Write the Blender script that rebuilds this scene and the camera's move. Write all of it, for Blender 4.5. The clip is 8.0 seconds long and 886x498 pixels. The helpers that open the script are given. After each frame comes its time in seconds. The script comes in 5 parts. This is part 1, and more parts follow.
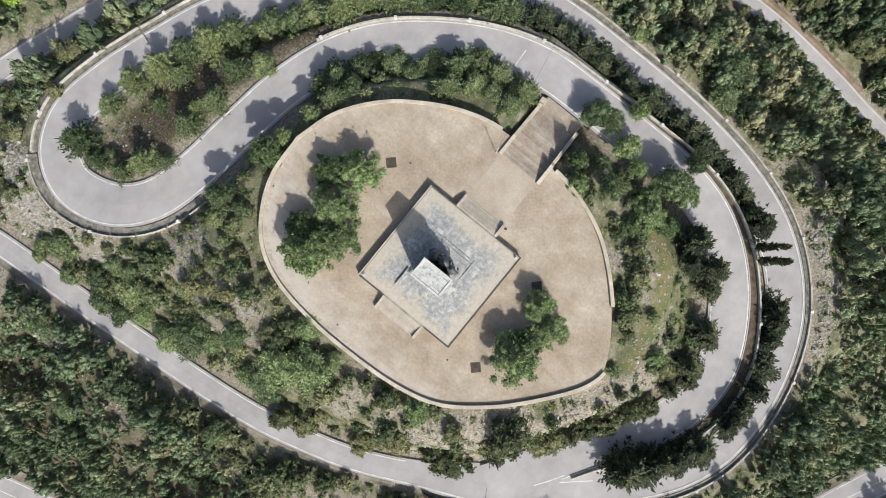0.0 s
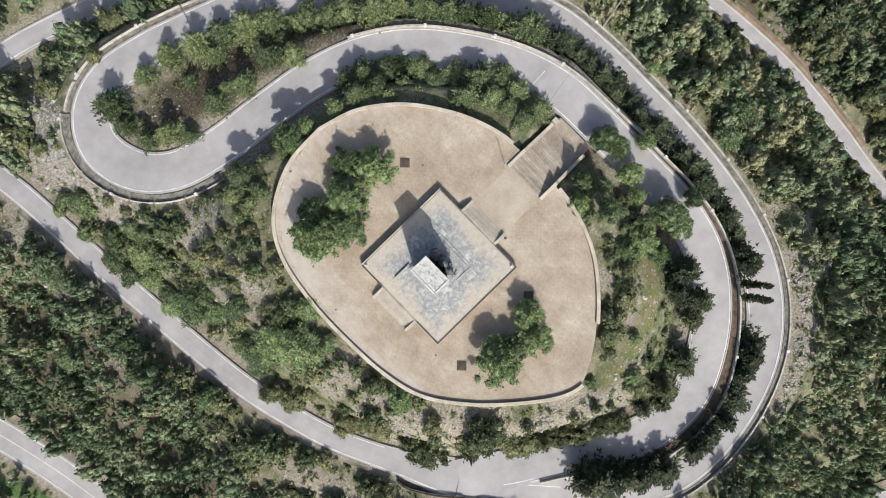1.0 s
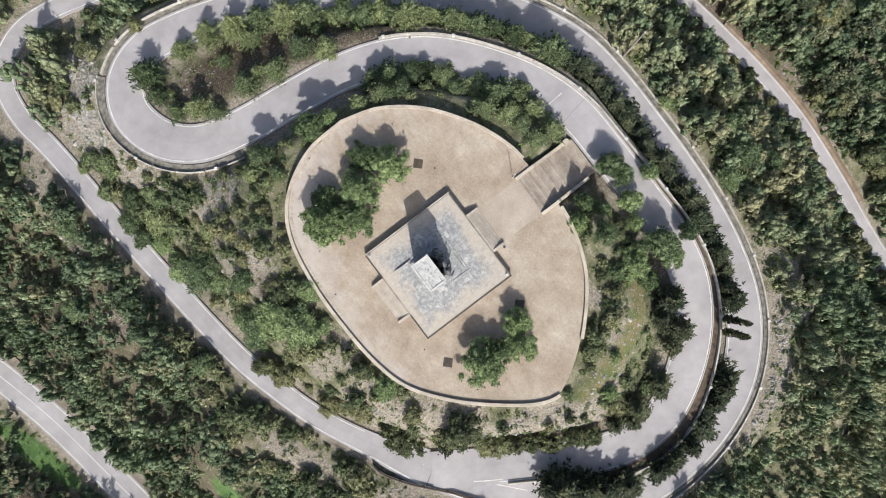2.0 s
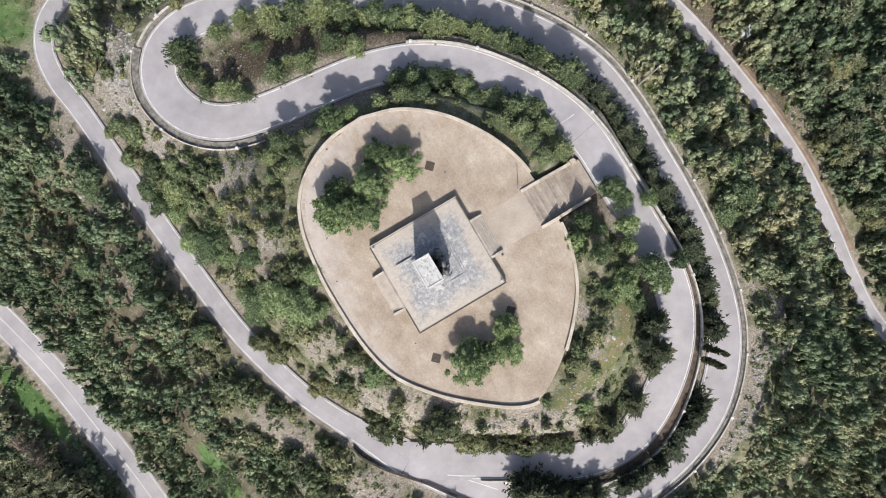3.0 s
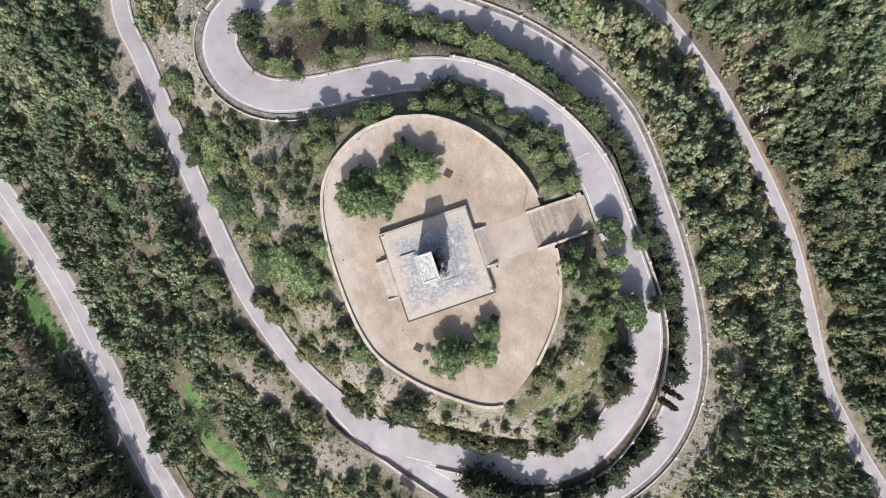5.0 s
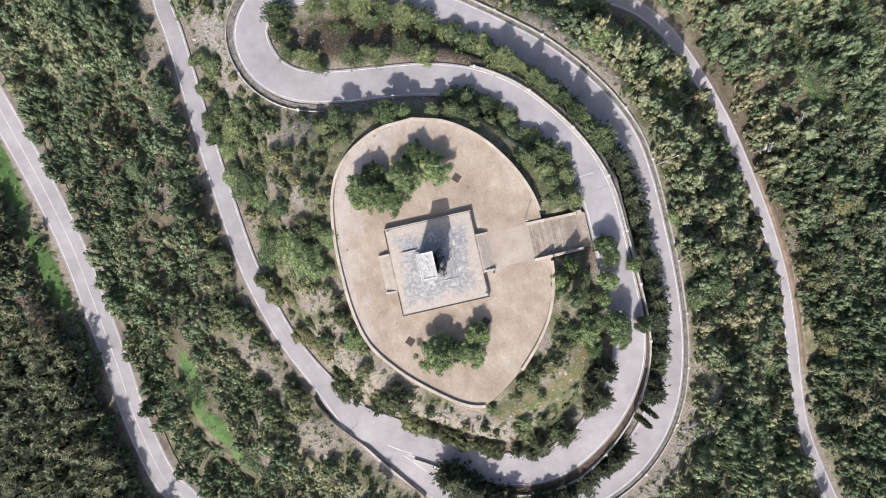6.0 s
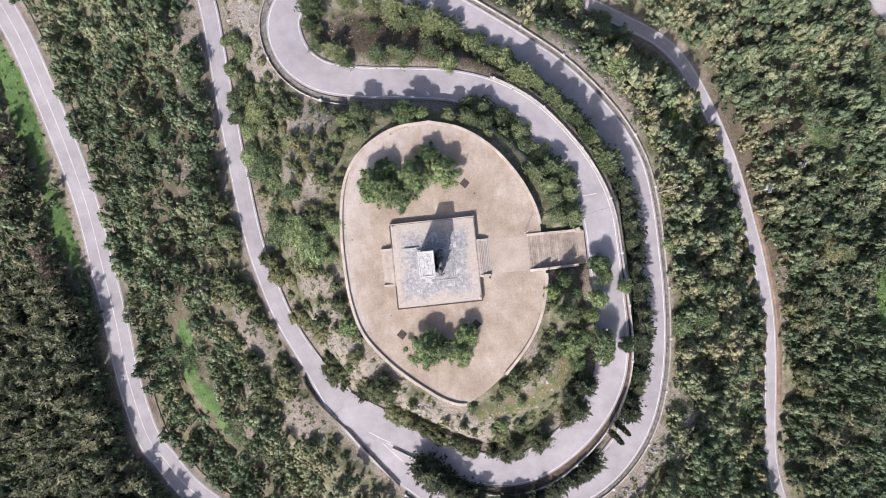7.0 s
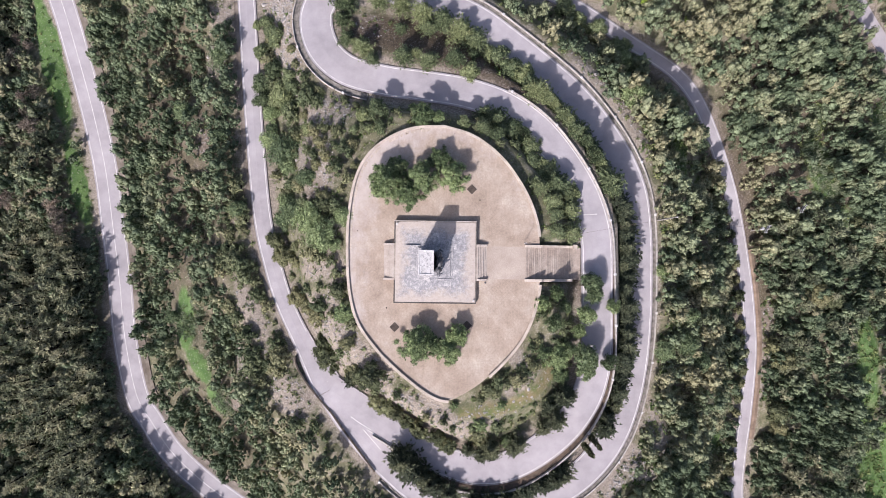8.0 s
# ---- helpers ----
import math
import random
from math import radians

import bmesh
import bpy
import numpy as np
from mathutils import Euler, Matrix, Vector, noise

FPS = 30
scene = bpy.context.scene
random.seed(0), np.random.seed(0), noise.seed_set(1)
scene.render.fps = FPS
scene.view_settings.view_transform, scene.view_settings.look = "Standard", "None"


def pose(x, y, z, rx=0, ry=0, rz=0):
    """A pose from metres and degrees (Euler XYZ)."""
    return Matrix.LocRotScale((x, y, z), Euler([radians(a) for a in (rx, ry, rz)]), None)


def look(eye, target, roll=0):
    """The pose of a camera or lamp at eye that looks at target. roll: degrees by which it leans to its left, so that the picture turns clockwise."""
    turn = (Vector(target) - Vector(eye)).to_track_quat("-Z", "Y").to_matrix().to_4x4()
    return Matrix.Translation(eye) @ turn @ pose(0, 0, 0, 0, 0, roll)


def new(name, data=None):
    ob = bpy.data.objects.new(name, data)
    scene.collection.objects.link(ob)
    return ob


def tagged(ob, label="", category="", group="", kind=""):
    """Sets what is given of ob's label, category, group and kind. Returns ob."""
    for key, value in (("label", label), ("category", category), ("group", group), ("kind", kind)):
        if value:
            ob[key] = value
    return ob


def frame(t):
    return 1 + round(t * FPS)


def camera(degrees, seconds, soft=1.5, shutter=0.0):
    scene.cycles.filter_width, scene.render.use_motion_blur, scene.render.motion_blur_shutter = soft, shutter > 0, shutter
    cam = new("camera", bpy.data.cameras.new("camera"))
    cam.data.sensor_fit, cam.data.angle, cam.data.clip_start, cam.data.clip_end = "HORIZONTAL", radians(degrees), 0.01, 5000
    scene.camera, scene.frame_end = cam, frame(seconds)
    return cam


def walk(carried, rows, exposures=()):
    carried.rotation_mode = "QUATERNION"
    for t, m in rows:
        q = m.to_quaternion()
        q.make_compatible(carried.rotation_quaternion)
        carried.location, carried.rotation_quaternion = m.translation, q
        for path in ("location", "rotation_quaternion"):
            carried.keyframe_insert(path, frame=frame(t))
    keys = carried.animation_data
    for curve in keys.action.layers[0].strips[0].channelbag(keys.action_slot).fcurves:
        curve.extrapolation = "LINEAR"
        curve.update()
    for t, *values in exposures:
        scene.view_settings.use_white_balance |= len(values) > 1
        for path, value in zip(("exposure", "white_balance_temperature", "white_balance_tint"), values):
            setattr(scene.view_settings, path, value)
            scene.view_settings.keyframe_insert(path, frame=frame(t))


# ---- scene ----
cam = camera(72.0, 8.0, soft=0.45)
# seconds, eye x, y, z, turn: the camera looks almost straight down, climbs and turns about the plumb line
ROWS = [
    (0.0, 1.08, 0.84, 86.22, -50.95), (0.5, 1.08, 0.86, 88.42, -47.73), (1.0, 1.07, 0.89, 90.62, -44.20), (1.5, 1.05, 0.91, 92.82, -40.59),
    (3.0, 0.99, 0.98, 99.37, -30.50), (3.5, 0.96, 1.00, 101.54, -27.48), (4.0, 0.94, 1.02, 103.71, -24.57), (4.5, 0.91, 1.03, 105.87, -21.72),
    (6.0, 0.86, 1.08, 112.32, -12.75), (6.5, 0.86, 1.09, 114.46, -9.48), (7.0, 0.86, 1.10, 116.59, -6.07), (7.5, 0.87, 1.12, 118.72, -2.60), (8.0, 0.89, 1.13, 120.85, 0.76),
]
walk(cam, [(t, pose(x, y, z, 0.70, -0.29, turn)) for t, x, y, z, turn in ROWS],
     exposures=[(0.0, 0.10, 6400, 5), (4.0, 0.23, 6290, 12), (6.0, 0.26, 6280, 14), (8.0, 0.28, 6180, 23)])

# ---- sun and sky ----
SUN_ELEVATION = radians(42)
SHADOW = Vector((0.465, 0.885))  # the way that shadows fall on the ground
world = bpy.data.worlds.new("sky")
scene.world = world
world.use_nodes = True
wn = world.node_tree.nodes
sky = wn.new("ShaderNodeTexSky")
sky.sky_type, sky.sun_disc = "NISHITA", False
sky.sun_elevation, sky.sun_rotation = SUN_ELEVATION, math.atan2(-SHADOW.x, -SHADOW.y)
wn["Background"].inputs["Strength"].default_value = 0.118
sky.air_density, sky.dust_density, sky.ozone_density = 1.0, 3.0, 0.3
world.node_tree.links.new(sky.outputs[0], wn["Background"].inputs["Color"])
sun = new("sun", bpy.data.lights.new("sun", "SUN"))
sun.data.energy, sun.data.angle, sun.data.color = 4.65, radians(0.53), (1.0, 0.955, 0.89)
sun.matrix_world = look((-SHADOW.x * 200, -SHADOW.y * 200, 200 * math.tan(SUN_ELEVATION)), (0, 0, 0))


# ---- materials ----
def nodes_of(name):
    mat = bpy.data.materials.new(name)
    mat.use_nodes = True
    nt = mat.node_tree
    return mat, nt, nt.nodes["Principled BSDF"]


def tex_noise(nt, scale, detail=4.0, rough=0.6, vec=None):
    n = nt.nodes.new("ShaderNodeTexNoise")
    n.inputs["Scale"].default_value, n.inputs["Detail"].default_value, n.inputs["Roughness"].default_value = scale, detail, rough
    if vec:
        nt.links.new(vec, n.inputs["Vector"])
    return n.outputs["Fac"]


def ramp(nt, fac, stops):
    r = nt.nodes.new("ShaderNodeValToRGB")
    while len(r.color_ramp.elements) < len(stops):
        r.color_ramp.elements.new(0.5)
    for e, (p, c) in zip(r.color_ramp.elements, stops):
        e.position, e.color = p, (*c, 1.0) if len(c) == 3 else c
    nt.links.new(fac, r.inputs["Fac"])
    return r.outputs["Color"]


def mixed(nt, fac, a, b, mode="MIX"):
    m = nt.nodes.new("ShaderNodeMix")
    m.data_type, m.blend_type = "RGBA", mode
    for value, socket in ((fac, m.inputs[0]), (a, m.inputs[6]), (b, m.inputs[7])):
        if isinstance(value, (int, float)):
            socket.default_value = value
        elif isinstance(value, tuple):
            socket.default_value = (*value, 1.0)
        else:
            nt.links.new(value, socket)
    return m.outputs[2]


def bumped(nt, bsdf, height, strength, distance):
    b = nt.nodes.new("ShaderNodeBump")
    b.inputs["Strength"].default_value, b.inputs["Distance"].default_value = strength, distance
    nt.links.new(height, b.inputs["Height"])
    nt.links.new(b.outputs["Normal"], bsdf.inputs["Normal"])


def world_place(nt):
    return nt.nodes.new("ShaderNodeNewGeometry").outputs["Position"]


def grainy(name, dark, light, scale=0.35, fine=6.0, rough=0.9, bump=0.3, spread=(0.32, 0.68), random_tint=0.0, spots=None):
    """A weathered mineral surface: blotches, fine grain, an optional third tint in spots, an optional tint of each piece."""
    mat, nt, bsdf = nodes_of(name)
    p = world_place(nt)
    col = ramp(nt, tex_noise(nt, scale, 6, 0.65, p), [(spread[0], dark), (spread[1], light)])
    g = tex_noise(nt, fine, 5, 0.7, p)
    col = mixed(nt, 0.55, col, ramp(nt, g, [(0.25, (0.62, 0.62, 0.62)), (0.75, (1.25, 1.25, 1.25))]), "MULTIPLY")
    if spots:
        col = mixed(nt, ramp(nt, tex_noise(nt, spots[1], 5, 0.7, p), [(spots[2], (0, 0, 0)), (spots[2] + 0.08, (1, 1, 1))]), col, spots[0])
    if random_tint:
        info = nt.nodes.new("ShaderNodeObjectInfo").outputs["Random"]
        col = mixed(nt, 1.0, col, ramp(nt, info, [(0.0, (1 - random_tint,) * 3), (1.0, (1 + random_tint,) * 3)]), "MULTIPLY")
    nt.links.new(col, bsdf.inputs["Base Color"])
    bsdf.inputs["Roughness"].default_value = rough
    bumped(nt, bsdf, g, bump, 0.05)
    return mat


def leafy(name, dark, light, warm, by_object=False):
    """Foliage: a tint for each leaf spray, another for each plant, and a third that drifts over the hillside."""
    mat, nt, bsdf = nodes_of(name)
    geo = nt.nodes.new("ShaderNodeNewGeometry")
    col = ramp(nt, geo.outputs["Random Per Island"], [(0.0, dark), (0.55, tuple((a + b) / 2 for a, b in zip(dark, light))), (1.0, light)])
    if by_object:
        plant = nt.nodes.new("ShaderNodeObjectInfo").outputs["Random"]
    else:
        a = nt.nodes.new("ShaderNodeAttribute")
        a.attribute_name = "tint"
        plant = a.outputs["Fac"]
    col = mixed(nt, ramp(nt, plant, [(0.35, (0, 0, 0)), (1.0, (0.68, 0.68, 0.68))]), col, warm)
    col = mixed(nt, 0.8, col, ramp(nt, plant, [(0.0, (0.42, 0.47, 0.46)), (0.45, (0.95, 0.95, 0.95)), (1.0, (1.25, 1.22, 1.16))]), "MULTIPLY")
    p = world_place(nt)
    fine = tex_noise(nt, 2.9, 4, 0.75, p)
    # noise mottles the leaf colour with the light and dark between leaf clusters
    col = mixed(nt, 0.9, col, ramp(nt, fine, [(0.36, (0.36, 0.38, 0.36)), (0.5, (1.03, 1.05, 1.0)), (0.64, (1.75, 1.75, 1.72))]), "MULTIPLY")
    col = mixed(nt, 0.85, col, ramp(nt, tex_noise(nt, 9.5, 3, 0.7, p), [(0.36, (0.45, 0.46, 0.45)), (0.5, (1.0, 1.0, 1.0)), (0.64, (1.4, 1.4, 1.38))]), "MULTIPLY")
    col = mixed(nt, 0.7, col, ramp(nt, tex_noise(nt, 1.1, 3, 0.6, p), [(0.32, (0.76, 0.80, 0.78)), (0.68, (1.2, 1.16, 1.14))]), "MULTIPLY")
    nt.links.new(col, bsdf.inputs["Base Color"])
    bumped(nt, bsdf, fine, 0.9, 0.28)
    bsdf.inputs["Roughness"].default_value = 0.62
    bsdf.inputs["Specular IOR Level"].default_value = 0.25
    tr = nt.nodes.new("ShaderNodeBsdfTranslucent")
    nt.links.new(col, tr.inputs["Color"])
    mx = nt.nodes.new("ShaderNodeMixShader")
    mx.inputs[0].default_value = 0.16
    nt.links.new(bsdf.outputs[0], mx.inputs[1])
    nt.links.new(tr.outputs[0], mx.inputs[2])
    nt.links.new(mx.outputs[0], nt.nodes["Material Output"].inputs["Surface"])
    return mat


def ground_material():
    mat, nt, bsdf = nodes_of("hillside ground")
    p = world_place(nt)
    big, mid, fine = tex_noise(nt, 0.07, 5, 0.6, p), tex_noise(nt, 0.5, 6, 0.65, p), tex_noise(nt, 3.2, 6, 0.75, p)
    grass = ramp(nt, mid, [(0.3, (0.075, 0.082, 0.048)), (0.5, (0.16, 0.158, 0.095)), (0.72, (0.30, 0.275, 0.20))])
    soil = ramp(nt, fine, [(0.28, (0.13, 0.108, 0.083)), (0.5, (0.275, 0.24, 0.193)), (0.72, (0.42, 0.385, 0.33))])
    meadow = ramp(nt, mid, [(0.3, (0.05, 0.105, 0.03)), (0.7, (0.13, 0.215, 0.068))])
    at = nt.nodes.new("ShaderNodeAttribute")
    at.attribute_name = "cover"  # red: bare stony soil, green: lush meadow
    sep = nt.nodes.new("ShaderNodeSeparateColor")
    nt.links.new(at.outputs["Color"], sep.inputs[0])
    add = nt.nodes.new("ShaderNodeMath")
    add.operation = "ADD"
    nt.links.new(sep.outputs[0], add.inputs[0])
    nt.links.new(mid, add.inputs[1])
    col = mixed(nt, ramp(nt, add.outputs[0], [(0.54, (0, 0, 0)), (0.80, (1, 1, 1))]), grass, soil)
    add2 = nt.nodes.new("ShaderNodeMath")
    add2.operation = "ADD"
    nt.links.new(sep.outputs[1], add2.inputs[0])
    nt.links.new(big, add2.inputs[1])
    col = mixed(nt, ramp(nt, add2.outputs[0], [(0.72, (0, 0, 0)), (0.95, (1, 1, 1))]), col, meadow)
    track = ramp(nt, mid, [(0.4, (0.12, 0.145, 0.055)), (0.66, (0.24, 0.19, 0.105))])
    add3 = nt.nodes.new("ShaderNodeMath")
    add3.operation = "MULTIPLY"
    nt.links.new(sep.outputs[2], add3.inputs[0])
    add3.inputs[1].default_value = 1.0
    col = mixed(nt, add3.outputs[0], col, track)
    # alpha: brown leaf litter, and painted shade in the gaps between hillside shrubs
    litter = ramp(nt, fine, [(0.3, (0.026, 0.02, 0.015)), (0.52, (0.085, 0.063, 0.045)), (0.74, (0.19, 0.15, 0.11))])
    col = mixed(nt, at.outputs["Alpha"], col, litter)
    col = mixed(nt, 0.75, col, ramp(nt, fine, [(0.25, (0.5, 0.5, 0.5)), (0.75, (1.4, 1.4, 1.4))]), "MULTIPLY")
    col = mixed(nt, ramp(nt, tex_noise(nt, 4.0, 4, 0.7, p), [(0.6, (0, 0, 0)), (0.66, (0.85, 0.85, 0.85))]), col, (0.45, 0.43, 0.39))
    nt.links.new(col, bsdf.inputs["Base Color"])
    bsdf.inputs["Roughness"].default_value = 0.95
    bsdf.inputs["Specular IOR Level"].default_value = 0.2
    bumped(nt, bsdf, fine, 0.6, 0.25)
    return mat


def ranged(nt, value, lo, hi, top=1.0):
    m = nt.nodes.new("ShaderNodeMapRange")
    nt.links.new(value, m.inputs[0])
    for k, v in ((1, lo), (2, hi), (3, 0.0), (4, top)):
        m.inputs[k].default_value = v
    return m.outputs[0]


def plaza_material():
    mat, nt, bsdf = nodes_of("beige paving")
    p = world_place(nt)
    blotch, grain, streak = tex_noise(nt, 0.13, 6, 0.6, p), tex_noise(nt, 2.6, 6, 0.7, p), tex_noise(nt, 0.55, 5, 0.65, p)
    col = ramp(nt, blotch, [(0.3, (0.285, 0.228, 0.175)), (0.48, (0.37, 0.308, 0.245)), (0.56, (0.40, 0.34, 0.275)), (0.72, (0.46, 0.41, 0.345))])
    col = mixed(nt, 0.5, col, ramp(nt, streak, [(0.3, (0.72, 0.70, 0.68)), (0.7, (1.16, 1.15, 1.14))]), "MULTIPLY")
    col = mixed(nt, 0.6, col, ramp(nt, grain, [(0.28, (0.66, 0.64, 0.62)), (0.72, (1.24, 1.24, 1.24))]), "MULTIPLY")
    # a pale lilac-grey limy film along the north-western rim
    rim = nt.nodes.new("ShaderNodeVectorMath")
    rim.operation = "MULTIPLY"
    nt.links.new(p, rim.inputs[0])
    rim.inputs[1].default_value = (1 / 18.0, 1 / 27.0, 0.0)
    far = nt.nodes.new("ShaderNodeVectorMath")
    far.operation = "DISTANCE"
    nt.links.new(rim.outputs[0], far.inputs[0])
    far.inputs[1].default_value = (0.22, -0.12, 0.0)
    film = nt.nodes.new("ShaderNodeMath")
    film.operation = "MULTIPLY_ADD"
    nt.links.new(tex_noise(nt, 0.35, 5, 0.65, p), film.inputs[0])
    film.inputs[1].default_value = 0.75
    nt.links.new(far.outputs["Value"], film.inputs[2])
    col = mixed(nt, ranged(nt, film.outputs[0], 1.34, 1.62, 0.75), col, (0.47, 0.425, 0.395))
    # drip streaks and scuffs, drawn out along the slope of the paving
    stretched = nt.nodes.new("ShaderNodeMapping")
    stretched.inputs["Scale"].default_value = (1.0, 0.22, 1.0)
    nt.links.new(p, stretched.inputs["Vector"])
    col = mixed(nt, 0.55, col, ramp(nt, tex_noise(nt, 1.4, 6, 0.75, stretched.outputs[0]), [(0.3, (0.80, 0.78, 0.76)), (0.5, (1, 1, 1)), (0.7, (1.13, 1.13, 1.13))]), "MULTIPLY")
    col = mixed(nt, ramp(nt, tex_noise(nt, 2.3, 2, 0.5, p), [(0.73, (0, 0, 0)), (0.76, (0.7, 0.7, 0.7))]), col, (0.58, 0.54, 0.49))
    br = nt.nodes.new("ShaderNodeTexBrick")
    mp = nt.nodes.new("ShaderNodeMapping")
    mp.inputs["Rotation"].default_value = (0, 0, radians(45))
    nt.links.new(p, mp.inputs["Vector"])
    nt.links.new(mp.outputs[0], br.inputs["Vector"])
    br.offset = 0.0
    for key, value in (("Scale", 1.0), ("Mortar Size", 0.035), ("Mortar Smooth", 0.6), ("Brick Width", 0.52), ("Row Height", 0.52)):
        br.inputs[key].default_value = value
    br.inputs["Color1"].default_value, br.inputs["Color2"].default_value, br.inputs["Mortar"].default_value = (1.02, 1.02, 1.02, 1), (0.98, 0.97, 0.965, 1), (0.88, 0.865, 0.85, 1)
    col = mixed(nt, ramp(nt, tex_noise(nt, 0.09, 3, 0.5, p), [(0.46, (0.06, 0.06, 0.06)), (0.62, (0.9, 0.9, 0.9))]), col, mixed(nt, 1.0, col, br.outputs["Color"], "MULTIPLY"))
    nt.links.new(col, bsdf.inputs["Base Color"])
    bsdf.inputs["Roughness"].default_value = 0.88
    bumped(nt, bsdf, grain, 0.2, 0.02)
    return mat


def asphalt_material():
    mat, nt, bsdf = nodes_of("bleached asphalt")
    p = world_place(nt)
    blotch, grain, patch = tex_noise(nt, 0.16, 5, 0.6, p), tex_noise(nt, 7.0, 4, 0.8, p), tex_noise(nt, 0.6, 5, 0.6, p)
    col = ramp(nt, blotch, [(0.3, (0.305, 0.288, 0.294)), (0.7, (0.405, 0.383, 0.392))])
    col = mixed(nt, 0.35, col, ramp(nt, patch, [(0.3, (0.78, 0.78, 0.79)), (0.7, (1.12, 1.12, 1.11))]), "MULTIPLY")
    col = mixed(nt, 0.3, col, ramp(nt, grain, [(0.3, (0.7, 0.7, 0.7)), (0.7, (1.2, 1.2, 1.2))]), "MULTIPLY")
    nt.links.new(col, bsdf.inputs["Base Color"])
    bsdf.inputs["Roughness"].default_value = 0.9
    bumped(nt, bsdf, grain, 0.3, 0.01)
    return mat


def slab_material():
    """Blue-grey marble with pale patches; a cream dusty film spreads in from the platform's edges."""
    mat, nt, bsdf = nodes_of("blue-grey marble slabs")
    p = world_place(nt)
    info = nt.nodes.new("ShaderNodeObjectInfo").outputs["Random"]
    blotch, vein, grain = tex_noise(nt, 0.5, 6, 0.7, p), tex_noise(nt, 1.7, 7, 0.75, p), tex_noise(nt, 6.0, 4, 0.7, p)
    col = ramp(nt, vein, [(0.36, (0.195, 0.198, 0.204)), (0.5, (0.30, 0.30, 0.303)), (0.63, (0.46, 0.452, 0.438))])
    col = mixed(nt, 0.7, col, ramp(nt, info, [(0.0, (0.76, 0.77, 0.80)), (0.72, (1.0, 1.0, 1.0)), (0.86, (1.05, 1.05, 1.04)), (1.0, (1.5, 1.47, 1.42))]), "MULTIPLY")
    col = mixed(nt, 0.4, col, ramp(nt, grain, [(0.3, (0.75, 0.75, 0.75)), (0.7, (1.2, 1.2, 1.2))]), "MULTIPLY")
    sep = nt.nodes.new("ShaderNodeSeparateXYZ")
    nt.links.new(p, sep.inputs[0])
    reach = []
    for k in (0, 1):
        a = nt.nodes.new("ShaderNodeMath")
        a.operation = "ABSOLUTE"
        nt.links.new(sep.outputs[k], a.inputs[0])
        reach.append(a.outputs[0])
    far = nt.nodes.new("ShaderNodeMath")
    far.operation = "MAXIMUM"
    nt.links.new(reach[0], far.inputs[0])
    nt.links.new(reach[1], far.inputs[1])
    mix = nt.nodes.new("ShaderNodeMath")
    mix.operation = "MULTIPLY_ADD"
    nt.links.new(blotch, mix.inputs[0])
    mix.inputs[1].default_value = 7.0
    nt.links.new(far.outputs[0], mix.inputs[2])
    dust = nt.nodes.new("ShaderNodeMapRange")
    nt.links.new(mix.outputs[0], dust.inputs[0])
    for k, v in ((1, 8.5), (2, 10.6), (3, 0.0), (4, 1.0)):
        dust.inputs[k].default_value = v
    cream = ramp(nt, vein, [(0.3, (0.37, 0.322, 0.272)), (0.7, (0.48, 0.43, 0.375))])
    col = mixed(nt, dust.outputs[0], col, cream)
    nt.links.new(col, bsdf.inputs["Base Color"])
    bsdf.inputs["Roughness"].default_value = 0.65
    bumped(nt, bsdf, grain, 0.15, 0.01)
    return mat


GROUND, PLAZA, ASPHALT = ground_material(), plaza_material(), asphalt_material()
LINE = grainy("worn white road paint", (0.42, 0.41, 0.39), (0.70, 0.69, 0.67), 0.8, 9, 0.7, 0.1)
GUTTER = grainy("dirty concrete gutter", (0.11, 0.09, 0.068), (0.30, 0.265, 0.22), 0.35, 4, 0.95, 0.4)
COPING = grainy("pale limestone coping", (0.36, 0.305, 0.245), (0.54, 0.48, 0.405), 0.5, 5, 0.85, 0.3, random_tint=0.10)
MASONRY = grainy("weathered stone masonry", (0.20, 0.17, 0.14), (0.40, 0.36, 0.31), 0.6, 3, 0.95, 0.6)
BORDER = grainy("cream marble border", (0.36, 0.31, 0.26), (0.50, 0.45, 0.395), 0.35, 4, 0.7, 0.15)
SLAB = slab_material()
STEP = grainy("worn marble step", (0.33, 0.285, 0.24), (0.46, 0.41, 0.355), 0.6, 5, 0.75, 0.2, random_tint=0.06)
STAIR = grainy("tan stone stair", (0.25, 0.205, 0.168), (0.42, 0.36, 0.30), 0.5, 4, 0.9, 0.3, random_tint=0.15)
WALK = grainy("tan concrete walkway", (0.325, 0.27, 0.218), (0.445, 0.385, 0.322), 0.22, 4, 0.9, 0.2)
WHITE = grainy("weathered white marble", (0.40, 0.395, 0.38), (0.60, 0.595, 0.58), 1.2, 6, 0.7, 0.25, spots=((0.28, 0.28, 0.28), 1.6, 0.58))
GREYSTONE = grainy("grey weathered marble", (0.22, 0.22, 0.215), (0.46, 0.46, 0.45), 1.5, 6, 0.8, 0.4)
VERGE = grainy("weedy dirt verge", (0.075, 0.07, 0.06), (0.27, 0.25, 0.22), 1.3, 4.5, 0.95, 0.8, spots=((0.08, 0.10, 0.05), 1.4, 0.58))
BRONZE = grainy("dark bronze", (0.045, 0.048, 0.055), (0.12, 0.125, 0.135), 2.0, 8, 0.5, 0.3)
IRON = grainy("rusty iron grate", (0.055, 0.042, 0.033), (0.12, 0.095, 0.075), 2.0, 9, 0.8, 0.3)
SHADED_LITTER_SOIL = grainy("leaf litter darkened as in shade", (0.04, 0.03, 0.024), (0.15, 0.11, 0.078), 0.9, 5, 0.95, 0.6, spots=((0.09, 0.1, 0.05), 1.1, 0.6))
